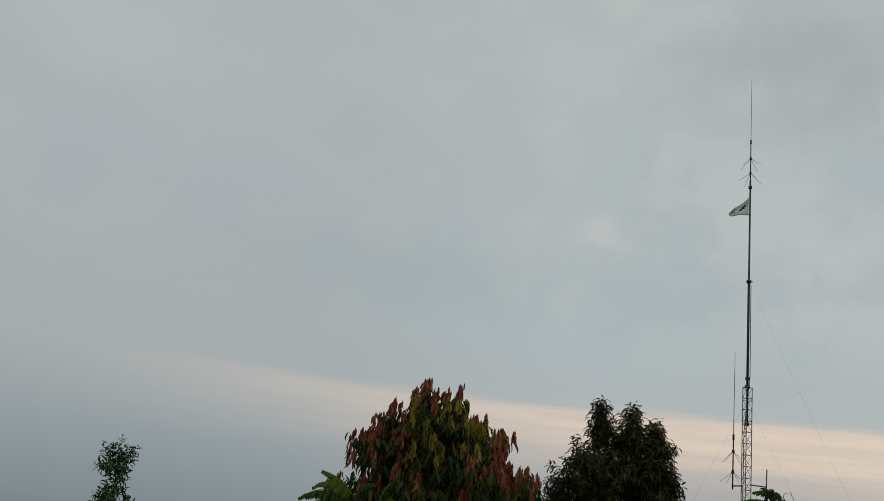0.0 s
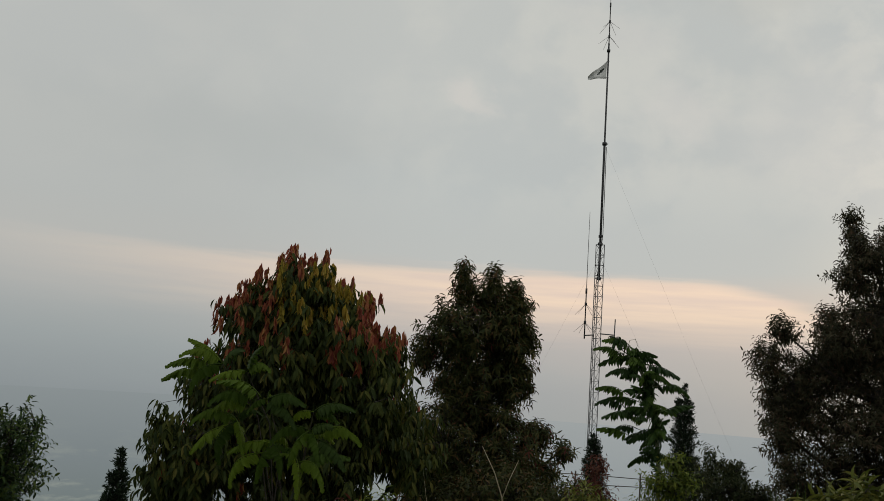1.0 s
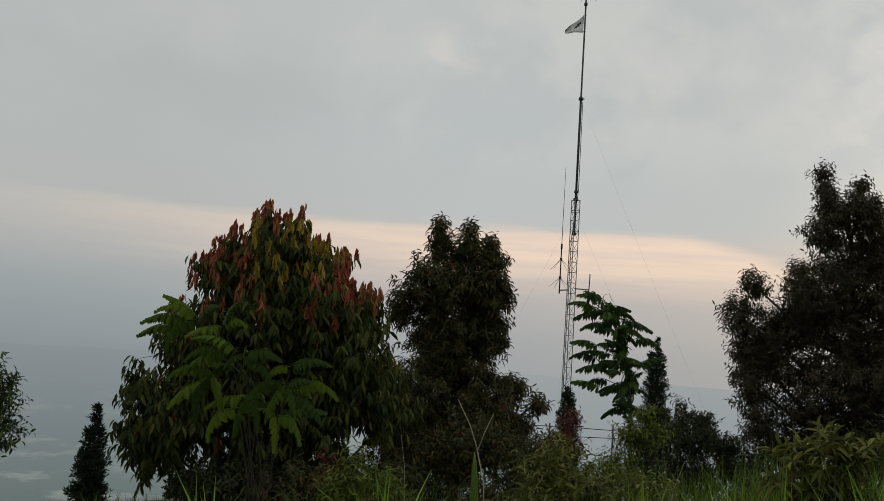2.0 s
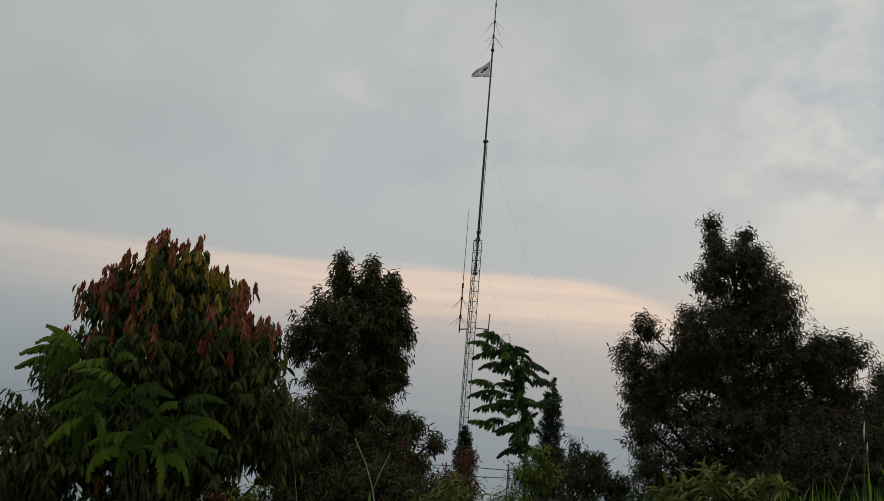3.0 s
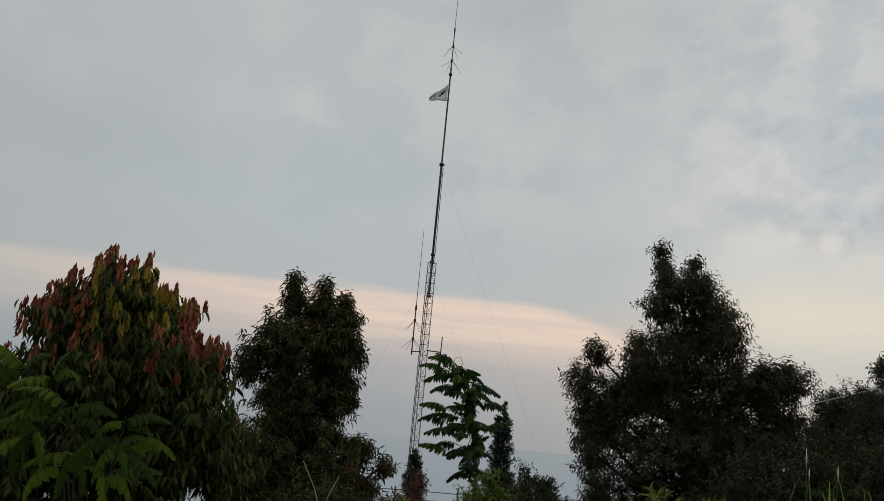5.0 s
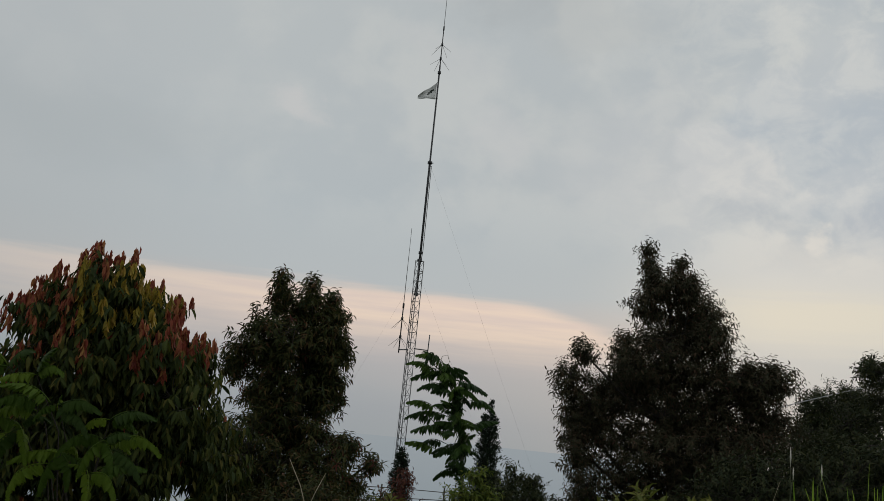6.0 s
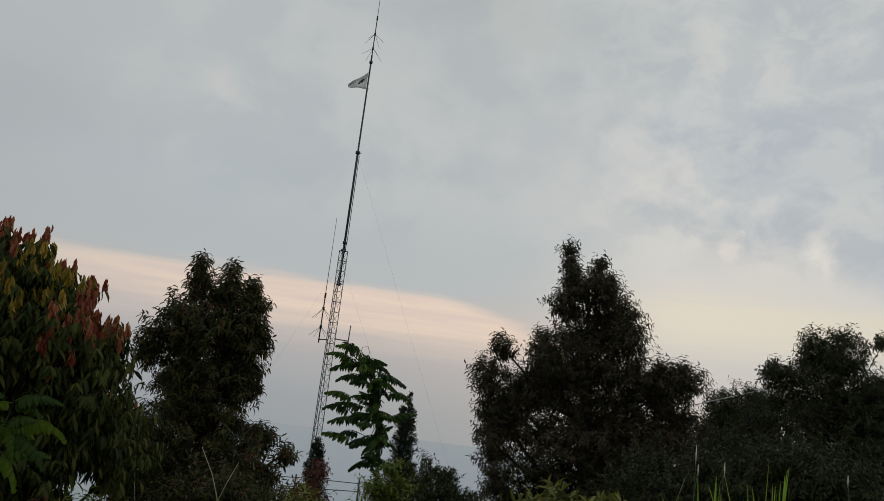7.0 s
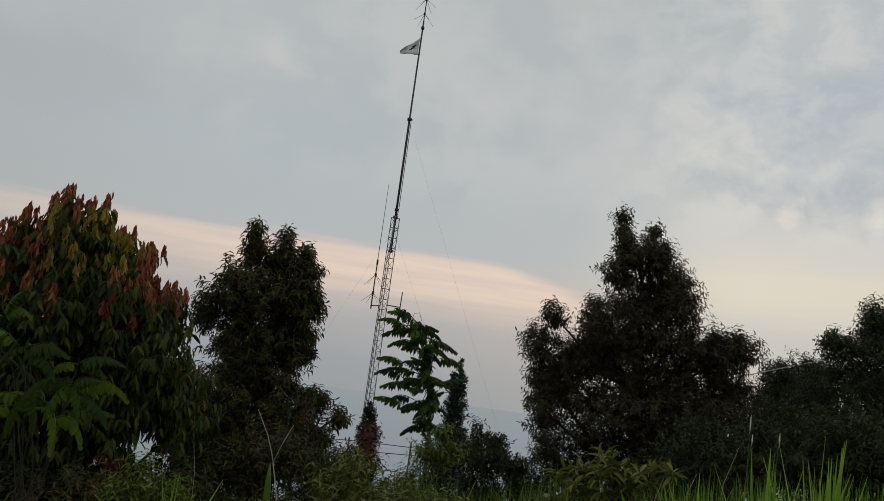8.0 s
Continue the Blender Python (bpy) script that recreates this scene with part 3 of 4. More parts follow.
for i in range(NX):
    for j in range(NZ):
        a = i * (NZ + 1) + j
        ff.append((a, a + 1, a + NZ + 2, a + NZ + 1))
flag = thing("flag", (MAST[0], MAST[1], 13.58), "small white flag with dark emblem flying from the mast", "flag")
cloth_me = mesh_from("cloth", fv, ff, CLOTH, True)
cloth = part("cloth", cloth_me, flag)
thick = cloth.modifiers.new("thickness", "SOLIDIFY")
thick.thickness = 0.006
ev, ef = [], []
for i, j in ((2, 2), (3, 2), (4, 3), (5, 3), (6, 4), (4, 2), (5, 4), (3, 3)):
    a = i * (NZ + 1) + j
    n0 = len(ev)
    for q in (a, a + 1, a + NZ + 2, a + NZ + 1):
        x, y, z = fv[q]
        ev.append((x, y - 0.012, z))
    ef.append((n0, n0 + 1, n0 + 2, n0 + 3))
part("emblem", mesh_from("emblem", ev, ef, EMBLEM), flag, "dark printed emblem")
for z in (0.72, 0.04):
    rod("cord", [Vector((-0.06, 0, z)), Vector((0.0, -0.06, z + 0.02)), Vector((0.05, 0, z))], 0.008, CABLE, flag, sides=5)


# ---- trees ----
RED_LOBES = [(-0.21, 2.36, 0.51, 0.46), (-0.68, 2.09, 0.57, 0.51), (0.27, 2.12, 0.54, 0.51), (-0.19, 1.64, 1.01, 0.74), (0.52, 1.40, 0.68, 0.74),
             (-0.75, 1.08, 1.01, 0.74), (-1.21, 0.42, 0.71, 0.74), (-1.36, 0.16, 0.36, 0.5), (0.93, 0.81, 0.71, 0.61), (-0.08, 0.61, 1.28, 0.81), (0.05, -0.09, 1.05, 0.5), (0.78, 1.70, 0.34, 0.4), (1.27, 0.45, 0.45, 0.50)]
red_tree, red_base, red_places, red_ways, red_ends, red_rng = tree(
    "cinnamon_tree", (-3.30, 9.44), RED_LOBES, "round-crowned cinnamon tree with drooping red young leaves", "tree",
    L_RED_OLD, (0.14, 0.042), 66, 11, gaps=-0.08, clumps=3.4, count=9, spray=0.24, droop=1.3, lift=0.15, girth=0.075, ragged=0.36, stems=2)


def hanging_tufts(rng, ends, count, length, width):
    """Young leaves that hang in bundles from the shoot tips."""
    n = len(ends)
    base = np.repeat(ends, count, axis=0) + rng.normal(0, 0.012, (n * count, 3)) - np.array([0, 0, 1]) * np.tile(np.linspace(0, 0.1, count), n)[:, None]
    way = np.array([0, 0, -1.0]) + rng.normal(0, 0.15, (n * count, 3))
    face = rand_dirs(rng, n * count) * np.array([1, 1, 0.2])
    s = np.repeat(rng.uniform(0.75, 1.2, n), count) * rng.uniform(0.8, 1.15, n * count)
    return base, way, face, length * s, width * s


upper = (red_places[:, 2] > 1.05) & (red_ways[:, 2] > -0.45)
chance = np.clip((red_places[:, 2] - 1.0 - 0.45 * np.clip(red_places[:, 0] + 3.0, 0, 1)) / 1.15, 0.0, 1.0)
pick = upper & (red_rng.uniform(size=len(red_places)) < chance * 0.62)
pick |= (red_rng.uniform(size=len(red_places)) < 0.02)
tips = red_places[pick] + red_ways[pick] * np.array([0.12, 0.12, 0.06]) + np.array([0, 0, 0.17])
olive = (np.hypot(tips[:, 0] + 3.15, tips[:, 2] - 2.35) < 0.42) & (red_rng.uniform(size=len(tips)) < 0.7)
for nm, sel, mat in (("young_leaves", ~olive, L_RED_NEW), ("olive_leaves", olive, L_OLIVE_NEW)):
    b, w, f, l, wd = hanging_tufts(red_rng, tips[sel], 12, 0.115, 0.036)
    part(nm, leaf_mesh(nm, b - np.array(red_base), w, f, l, wd, mat), red_tree, "drooping red young leaves" if nm == "young_leaves" else "yellow-olive young leaves")

dark_tree, dark_base, dark_places, dark_ways, dark_ends, dark_rng = tree(
     "dark_broadleaf_tree", (-1.75, 12.88),
     [(-0.43, 2.92, 0.33, 0.35), (0.07, 2.79, 0.57, 0.40), (-0.37, 2.23, 0.81, 0.70), (0.25, 2.24, 0.48, 0.61), (-0.16, 1.48, 0.95, 0.88), (0.31, 1.60, 0.48, 0.61),
      (-0.29, 0.52, 0.97, 0.97), (0.40, 0.52, 0.64, 0.70), (0.86, 0.70, 0.34, 0.32), (-0.33, -0.32, 1.15, 0.70), (0.85, 0.12, 0.46, 0.45),
      (-0.42, 3.14, 0.15, 0.26), (0.04, 3.04, 0.15, 0.24), (0.42, 2.62, 0.36, 0.36), (0.55, 2.1, 0.3, 0.4), (0.52, 1.6, 0.32, 0.4), (-0.95, 1.9, 0.35, 0.45), (0.4, 2.85, 0.2, 0.3), (1.24, 0.52, 0.27, 0.26)],
     "dark green broadleaf tree with reddish shoots", "tree", L_DARK, (0.115, 0.03), 84, 23, gaps=0.04, clumps=4.6, count=10, spray=0.2, droop=0.5, lift=0.45, girth=0.08, fill=0.3, spread=1.1, ragged=0.46)
# rusty young shoots, most of them on the low outer boughs
shoot = dark_rng.uniform(size=len(dark_places)) < np.where((dark_places[:, 2] < 1.0) & (dark_places[:, 0] > -1.3), 0.2, 0.025)
b, w, f, l, wd, _ = sprays(dark_rng, dark_places[shoot] + dark_ways[shoot] * 0.07, dark_ways[shoot], 7, 0.12, 0.45, 0.5, 0.1, 0.028, 1.1)
part("young_leaves", leaf_mesh("young_leaves", b - np.array(dark_base), w, f, l, wd, L_RUST), dark_tree, "rusty red young leaves")

tree("tall_broadleaf_tree", (5.25, 16.17),
     [(-0.78, 4.64, 0.30, 0.44), (-0.16, 4.39, 0.37, 0.52), (-0.67, 3.79, 0.57, 0.57), (0.13, 3.73, 0.75, 0.69), (-1.95, 2.80, 0.38, 0.40), (-2.22, 2.22, 0.53, 0.57),
      (-1.2, 2.56, 0.4, 0.5), (-0.41, 2.70, 1.26, 0.92), (0.83, 2.47, 0.80, 0.57), (1.43, 2.41, 0.63, 0.57), (0.04, 1.98, 1.95, 1.03), (-1.74, 1.65, 0.83, 0.92),
      (-1.92, 0.93, 0.53, 0.57), (-0.13, 1.01, 2.07, 0.92), (1.54, 1.75, 0.63, 0.69), (0.97, 1.13, 1.26, 1.03),
      (0.3, 0.10, 1.2, 0.7), (1.6, 0.20, 1.1, 0.8), (-1.75, 0.25, 0.5, 0.6), (-1.35, -0.25, 0.75, 0.6), (-0.9, 0.3, 0.9, 0.6),
      (-0.35, 3.24, 0.72, 0.55), (0.4, 3.14, 0.7, 0.5), (-2.05, 1.50, 0.6, 0.6), (-1.25, 2.15, 0.8, 0.5), (-0.79, 4.80, 0.19, 0.26), (-0.16, 4.68, 0.17, 0.26),
      (0.02, 4.05, 0.42, 0.48), (0.36, 3.72, 0.44, 0.46), (0.40, 3.28, 0.46, 0.42), (-0.72, 4.30, 0.32, 0.42), (-1.22, 3.02, 0.42, 0.5), (1.45, 2.58, 0.58, 0.46), (-0.45, 4.1, 0.4, 0.45)],
     "tall almost black broadleaf tree with two pointed tops", "tree", L_TALL, (0.105, 0.031), 60, 37, count=10, spray=0.27, droop=0.4, lift=0.45, girth=0.12, clumps=3.8, gaps=0.03, fill=0.32, spread=1.05, ragged=0.42)

tree("spreading_tree", (10.68, 16.91),
     [(-0.47, 3.68, 0.46, 0.68), (0.15, 3.71, 0.70, 0.68), (-1.02, 3.00, 0.51, 0.47), (0.02, 2.75, 1.49, 1.08), (1.00, 2.95, 0.51, 0.54), (0.92, 3.90, 0.24, 0.24),
      (-0.38, 1.55, 2.23, 1.49), (1.34, 1.90, 1.35, 1.49), (2.53, 2.56, 1.22, 1.76)],
     "dark spreading tree with layered foliage", "tree", L_FAR, (0.11, 0.036), 56, 41, count=10, spray=0.3, droop=0.2, lift=0.2, girth=0.13)
tree("far_dark_tree", (11.39, 22.25), [(-0.47, 2.28, 0.71, 0.71), (0.30, 2.45, 0.98, 0.81), (-0.23, 1.22, 1.52, 1.27)],
     "dark green tree in the dip behind others", "tree", L_FAR, (0.1, 0.034), 90, 43, count=10, girth=0.12)
tree("glossy_leaved_tree", (-5.60, 7.04),
     [(0.22, 0.71, 0.33, 0.33), (0.15, 0.37, 0.47, 0.46), (-0.31, 0.67, 0.61, 0.46), (-0.11, 0.22, 0.73, 0.43), (-0.27, 1.16, 0.27, 0.24), (-0.31, 1.47, 0.24, 0.27), (-0.25, 0.95, 0.3, 0.2)],
     "small tree with glossy green oval leaves", "tree", L_LEFT, (0.07, 0.025), 120, 53, count=8, spray=0.18, droop=0.0, lift=0.5, girth=0.045)


# ---- feather-leaved saplings ----
def frond_mesh(name, mat, pairs, leaflet, width, arch, fold, seed):
    """A feather leaf of unit length along x: arching rib and hanging leaflets in pairs, shorter towards the tip."""
    rng = np.random.default_rng(seed)
    k = np.linspace(0.14, 0.98, pairs)
    z = arch * np.sin(np.pi * k * 0.95) ** 0.9
    base, way, face, length = [], [], [], []
    for s in (-1, 1):
        base.append(np.stack([k, np.zeros(pairs), z], 1))
        way.append(np.stack([0.25 + 0.5 * k ** 3, np.full(pairs, s * (1 - fold)), np.full(pairs, -fold)], 1) + rng.normal(0, 0.09, (pairs, 3)))
        face.append(np.tile(np.array([0.0, s * fold, 1.0]), (pairs, 1)))
        length.append(leaflet * np.clip(1.08 - 0.75 * k ** 2.2, 0.3, 1) * np.clip(0.55 + 2.2 * k, 0, 1) * rng.uniform(0.88, 1.12, pairs))
    base, way, face, length = (np.concatenate(a) for a in (base, way, face, length))
    me = leaf_mesh(name, base, way, face, length, np.full(len(length), width), mat)
    rib = Pile()
    q = np.linspace(0, 1, 9)
    rib.tube([(a, 0, arch * max(math.sin(math.pi * a * 0.95), 0.0) ** 0.9) for a in q], [0.013 * (1.2 - a) for a in q], 4)
    bm = bmesh.new()
    bm.from_mesh(me)
    tmp = rib.mesh("rib", mat)
    bm.from_mesh(tmp)
    bm.to_mesh(me)
    bm.free()
    return me


def set_frond(me, parent, at, tip, origin, roll=0.0):
    """A frond from at toward tip, as a part of parent that stands at origin."""
    at, tip = Vector(at), Vector(tip)
    d = tip - at
    x = d.normalized()
    side = Vector((0, 0, 1)).cross(x)
    side = side.normalized() if side.length > 0.05 else Vector((0, 1, 0))
    z = x.cross(side)
    m = Matrix((x, side, z)).transposed().to_4x4() @ Matrix.Rotation(roll, 4, "X")
    ob = part("frond", me, parent)
    ob.matrix_basis = Matrix.Translation(at - Vector(origin)) @ m @ Matrix.Scale(d.length, 4)
    return ob


rng = np.random.default_rng(71)
bright_fronds = [frond_mesh("bright_frond", L_FROND, 14, 0.29, 0.125, h, f, i) for i, (h, f) in enumerate(((0.22, 0.66), (0.32, 0.74), (0.15, 0.6)))]
SAP = (-2.72, 6.98)
sap_o = (*SAP, ground_height(*SAP))
sapling = thing("feather_leaf_sapling", sap_o, "bright green feather-leaved sapling before the cinnamon tree", "sapling")
# shoots, each with the tips of its fronds (across, height)
SHOOTS = [((-2.84, 1.20), ((-2.46, 1.16), (-3.31, 1.10), (-2.82, 1.28), (-2.99, 1.06), (-3.35, 0.99), (-2.54, 0.98), (-3.25, 1.30))),
          ((-3.12, 1.42), ((-2.86, 1.42), (-3.38, 1.32), (-2.95, 1.64))),
          ((-3.36, 1.47), ((-3.90, 1.29), (-3.81, 1.40), (-3.68, 1.50), (-3.68, 1.66), (-3.09, 1.59), (-3.53, 1.19))),
          ((-2.43, 1.12), ((-2.07, 1.14), (-2.62, 0.96))),
          ((-2.44, 0.96), ((-1.97, 0.87), (-2.06, 0.68), (-2.16, 0.98), (-2.71, 0.82), (-2.29, 0.70), (-2.53, 0.68))),
          ((-2.77, 0.83), ((-3.15, 0.71), (-2.65, 0.55), (-3.05, 0.44), (-2.86, 0.5))),
          ((-2.51, 0.72), ((-2.43, 0.42), (-2.2, 0.50), (-2.05, 0.76))),
          ((-3.15, 1.0), ((-3.5, 0.92), (-3.45, 0.7), (-3.0, 0.72), (-3.2, 0.62)))]
for i, ((hx, hz), ends) in enumerate(SHOOTS):
    hub = Vector((hx, 6.98 + rng.uniform(-0.08, 0.12), hz))
    foot = Vector(sap_o) + Vector(((-0.12, 0.05, 0.16)[i % 3], 0.25, 0))
    bend = Vector((SAP[0] * 0.5 + hx * 0.5, 7.25, hz - 0.45))
    stem = Pile()
    stem.tube([p - Vector(sap_o) for p in (foot, foot.lerp(bend, 0.5), bend, hub)], [0.008, 0.006, 0.005, 0.003], 6)
    part("stem", stem.mesh("stem", BARK), sapling)
    for k, (x, z) in enumerate(ends):
        tip = Vector((x, hub.y - rng.uniform(0.0, 0.2), z))
        d = tip - hub
        start = hub if d.length < 0.38 else tip - d.normalized() * 0.38
        set_frond(bright_fronds[(i + k) % 3], sapling, start, tip, sap_o, rng.uniform(-0.3, 0.3))
    for k in range(3):
        a = rng.uniform(0, 6.28)
        set_frond(bright_fronds[k], sapling, hub, hub + Vector((0.2 * math.cos(a), 0.14 * math.sin(a) + 0.1, rng.uniform(-0.12, 0.05))), sap_o, rng.uniform(-0.3, 0.3))

dark_fronds = [frond_mesh("dark_frond", L_FROND_DARK, 12, 0.36, 0.115, h, f, 20 + i) for i, (h, f) in enumerate(((0.2, 0.6), (0.3, 0.68), (0.12, 0.5)))]
GT = (1.07, 15.96)
gt_o = (*GT, ground_height(*GT))
young = thing("feather_leaf_tree", gt_o, "slender young tree with drooping dark green feather leaves", "tree")
TRUNK = [(1.11, 15.96, -0.6), (1.07, 15.96, 0.39), (1.0, 15.97, 0.9), (0.86, 15.98, 1.41), (0.73, 15.99, 1.83), (0.52, 16.0, 2.13), (0.3, 16.0, 2.27)]
TIPS = [(0.02, 2.38), (-0.13, 2.19), (-0.03, 1.94), (0.98, 2.14), (1.06, 1.97), (1.38, 1.78), (0.38, 1.72), (1.57, 1.45), (1.64, 1.28), (-0.06, 1.48), (0.12, 1.72), (0.17, 1.32), (0.51, 1.48),
        (-0.06, 1.17), (0.08, 0.97), (-0.01, 0.74), (0.21, 0.65), (0.53, 0.58), (0.79, 0.38), (0.58, 0.14), (1.19, 0.80), (1.30, 0.66), (1.12, 1.5), (1.35, 1.12), (1.22, 1.66), (0.25, 2.05), (0.45, 1.1), (1.25, 1.0)]
wood = Pile()
wood.tube([Vector((0, 0, -0.1))] + [Vector(p) - Vector(gt_o) for p in TRUNK], [0.05, 0.042, 0.036, 0.03, 0.025, 0.019, 0.012, 0.006], 8)
spine = [Vector(TRUNK[i]).lerp(Vector(TRUNK[i + 1]), k / 4) for i in range(1, 6) for k in range(4)]


def on_spine(z):
    return min(spine, key=lambda p: abs(p.z - z))


for i, (x, z) in enumerate(TIPS * 3):
    tip = Vector((x, 16.0 + rng.uniform(-0.15, 0.15), z))
    hub = on_spine(z + 0.02)
    if i >= len(TIPS):
        near = rng.uniform(0.1, 1.0) ** 0.6
        tip = Vector((x + (hub.x - x) * near, 16.0 + rng.choice([-1, 1]) * rng.uniform(0.1, 0.5), z + rng.uniform(-0.2, 0.14)))
    d = tip - hub
    d = Vector((d.x, d.y, rng.uniform(-0.3, 0.22)))
    if d.length < 0.12:
        d.x += -0.3 if x < hub.x else 0.3
    ln = rng.uniform(0.5, 0.62) if i < len(TIPS) else rng.uniform(0.34, 0.48)
    start = tip - d.normalized() * ln
    reach = (start - hub).length
    if 0.03 < reach < 0.9:
        wood.tube([p - Vector(gt_o) for p in (hub, hub.lerp(start, 0.5) + Vector((0, 0, 0.03)), start)], [0.011, 0.008, 0.006], 5)
    set_frond(dark_fronds[i % 3], young, start, tip, gt_o, rng.uniform(-0.8, 0.8))
wood.tube([Vector(p) - Vector(gt_o) for p in ((0.45, 16.0, 2.2), (0.5, 16.0, 2.42), (0.6, 16.0, 2.45), (0.66, 16.0, 2.3))], [0.006, 0.005, 0.005, 0.004], 5)
part("trunk", wood.mesh("trunk", BARK_GREEN), young)


# ---- conifers ----
def conifer(name, base_xy, top_z, half_width, label, seed, tiers, spire=0.1, dense=9, power=0.8, needle=(0.12, 0.03)):
    r = np.random.default_rng(seed)
    x, y = base_xy
    base = np.array([x, y, ground_height(x, y)])
    root = thing(name, base, label, "conifer")
    h = top_z - base[2]
    pile = Pile()
    pile.tube([(0, 0, -0.1), (0.02, 0.01, h * 0.5), (0, 0, h)], [0.07, 0.045, 0.008], 8)
    B, W, F, L = [], [], [], []
    for i in range(tiers):
        q = (i + 0.5) / tiers
        z = h * (0.06 + 0.94 * q)
        reach = half_width * max(1 - q, 0.0) ** power * (0.75 + 0.5 * r.uniform()) + 0.05
        if q > 1 - spire:
            reach = 0.03 + 0.3 * (1 - q)
        n = dense if q < 1 - spire else 4
        for k in range(n):
            a = r.uniform(0, 6.283)
            d = np.array([math.cos(a), math.sin(a), 0.45 + r.uniform(-0.15, 0.25)])
            end = np.array([0, 0, z]) + d * reach
            pile.tube([(0, 0, z), tuple(end)], [0.009, 0.004], 4, False)
            m = max(5, int(reach / 0.05))
            t = r.uniform(0.15, 1.0, m)
            for _ in range(3):
                B.append(np.array([0, 0, z]) + d * (t * reach)[:, None] + r.normal(0, 0.025, (m, 3)))
                W.append(d * 0.9 + r.normal(0, 0.55, (m, 3)) + np.array([0, 0, 0.35]))
                F.append(rand_dirs(r, m))
                L.append(r.uniform(0.7, 1.3, m) * needle[0])
    B, W, F, L = (np.concatenate(a) for a in (B, W, F, L))
    part("crown", leaf_mesh("crown", B, W, F, L, np.full(len(L), needle[1]), L_NEEDLE), root)
    part("trunk", pile.mesh("trunk", BARK), root)
    return root


conifer("conifer", (2.45, 25.88), 1.78, 0.62, "narrow dark conifer behind the feather-leaved tree", 61, 50, 0.1, 20, 0.7, (0.075, 0.024))
conifer("conifer", (-11.32, 18.87), -0.8, 0.46, "dense dark cypress with a thin spire", 62, 38, 0.22, 13, 0.8, (0.1, 0.03))
conifer("conifer", (-9.2, 20.2), -2.5, 0.6, "low rounded dark conifer on the slope", 63, 26, 0.02, 30, 0.4, (0.085, 0.03))
conifer("conifer", (-0.1, 22.0), 0.3, 0.42, "small conifer near the mast foot", 64, 34, 0.05, 14, 0.6, (0.08, 0.02))

# ---- shrubs ----
tree("reddish_shrub", (0.10, 18.0), [(-0.10, -0.16, 0.32, 0.36), (-0.13, -0.57, 0.5, 0.5), (-0.50, -0.9, 0.6, 0.5)], "shrub with rusty red leaves beside the fence", "shrub",
     L_RUST, (0.1, 0.035), 45, 81, girth=0.03, stems=2)
tree("round_shrub", (1.92, 13.87), [(-0.11, 0.38, 0.26, 0.21), (0.17, 0.32, 0.3, 0.21), (0.01, 0.06, 0.5, 0.38), (0.4, 0.0, 0.4, 0.3), (0.0, -0.5, 0.6, 0.5), (0.7, -0.3, 0.6, 0.4)], "dark round shrub with upright leaf tufts", "shrub",
     L_FAR, (0.075, 0.03), 120, 82, droop=-0.35, lift=0.9, girth=0.03, stems=3, spray=0.2)
tree("yellow_green_shrub", (0.87, 10.97), [(0.05, 0.64, 0.2, 0.2), (-0.08, 0.36, 0.33, 0.28), (0.2, 0.4, 0.26, 0.26), (-0.25, -0.05, 0.4, 0.30)], "yellow-green leafy shrub beneath a young tree", "shrub",
     L_LIME, (0.075, 0.024), 130, 83, droop=0.35, girth=0.025, stems=3, spray=0.24)
tree("drooping_shrub", (2.34, 18.86), [(0.0, 0.33, 0.22, 0.2), (-0.18, -0.34, 0.5, 0.6)], "thin shrub with drooping narrow leaves", "shrub",
     L_FAR, (0.13, 0.028), 50, 84, droop=0.6, girth=0.025, stems=2)
tree("rosette_bush", (1.65, 5.77), [(0.02, 1.03, 0.17, 0.14), (-0.18, 0.91, 0.19, 0.15), (0.19, 0.94, 0.2, 0.12), (-0.01, 0.83, 0.40, 0.19), (-0.21, 0.66, 0.28, 0.18), (0.1, 0.55, 0.4, 0.3), (0.36, 0.98, 0.14, 0.1)],
     "bush with rosettes of long yellow-green leaves", "bush", L_BUSH, (0.115, 0.027), 62, 85, count=8, spray=0.06, droop=0.15, lift=0.7, girth=0.016, stems=4, spread=1.2)
tree("leafy_bush", (-0.07, 7.0), [(-0.03, 0.58, 0.2, 0.15), (0.26, 0.4, 0.4, 0.19), (-0.15, 0.38, 0.34, 0.2), (0.71, 0.36, 0.28, 0.17), (0.1, 0.1, 0.6, 0.3)],
     "dull green leafy bush among tall grass", "bush", L_BUSH, (0.075, 0.02), 120, 86, droop=0.15, lift=0.6, girth=0.018, stems=4, spray=0.22)
tree("low_green_bush", (-1.46, 5.82), [(-0.02, 0.56, 0.18, 0.14), (-0.08, 0.38, 0.24, 0.18), (0.15, 0.4, 0.24, 0.16), (0.05, 0.15, 0.3, 0.22)],
     "low bright green bush in the grass", "bush", L_LIME, (0.055, 0.016), 280, 87, droop=0.1, lift=0.6, girth=0.014, stems=4, spray=0.16)
tree("rusty_sprig", (-1.72, 5.95), [(0.0, 0.55, 0.07, 0.12), (0.02, 0.36, 0.1, 0.14)], "sprig with rusty red young leaves", "bush",
     L_RUST, (0.07, 0.02), 170, 88, droop=0.5, girth=0.01, spray=0.14)
tree("dark_undergrowth", (-0.89, 9.96), [(-0.18, 0.26, 0.61, 0.47), (-0.62, 0.03, 0.61, 0.41), (0.36, 0.11, 0.61, 0.41), (-1.07, -0.13, 0.54, 0.34)],
     "dark brownish undergrowth below the trees", "shrub", L_DARK, (0.085, 0.025), 90, 89, droop=0.3, girth=0.03, stems=4)
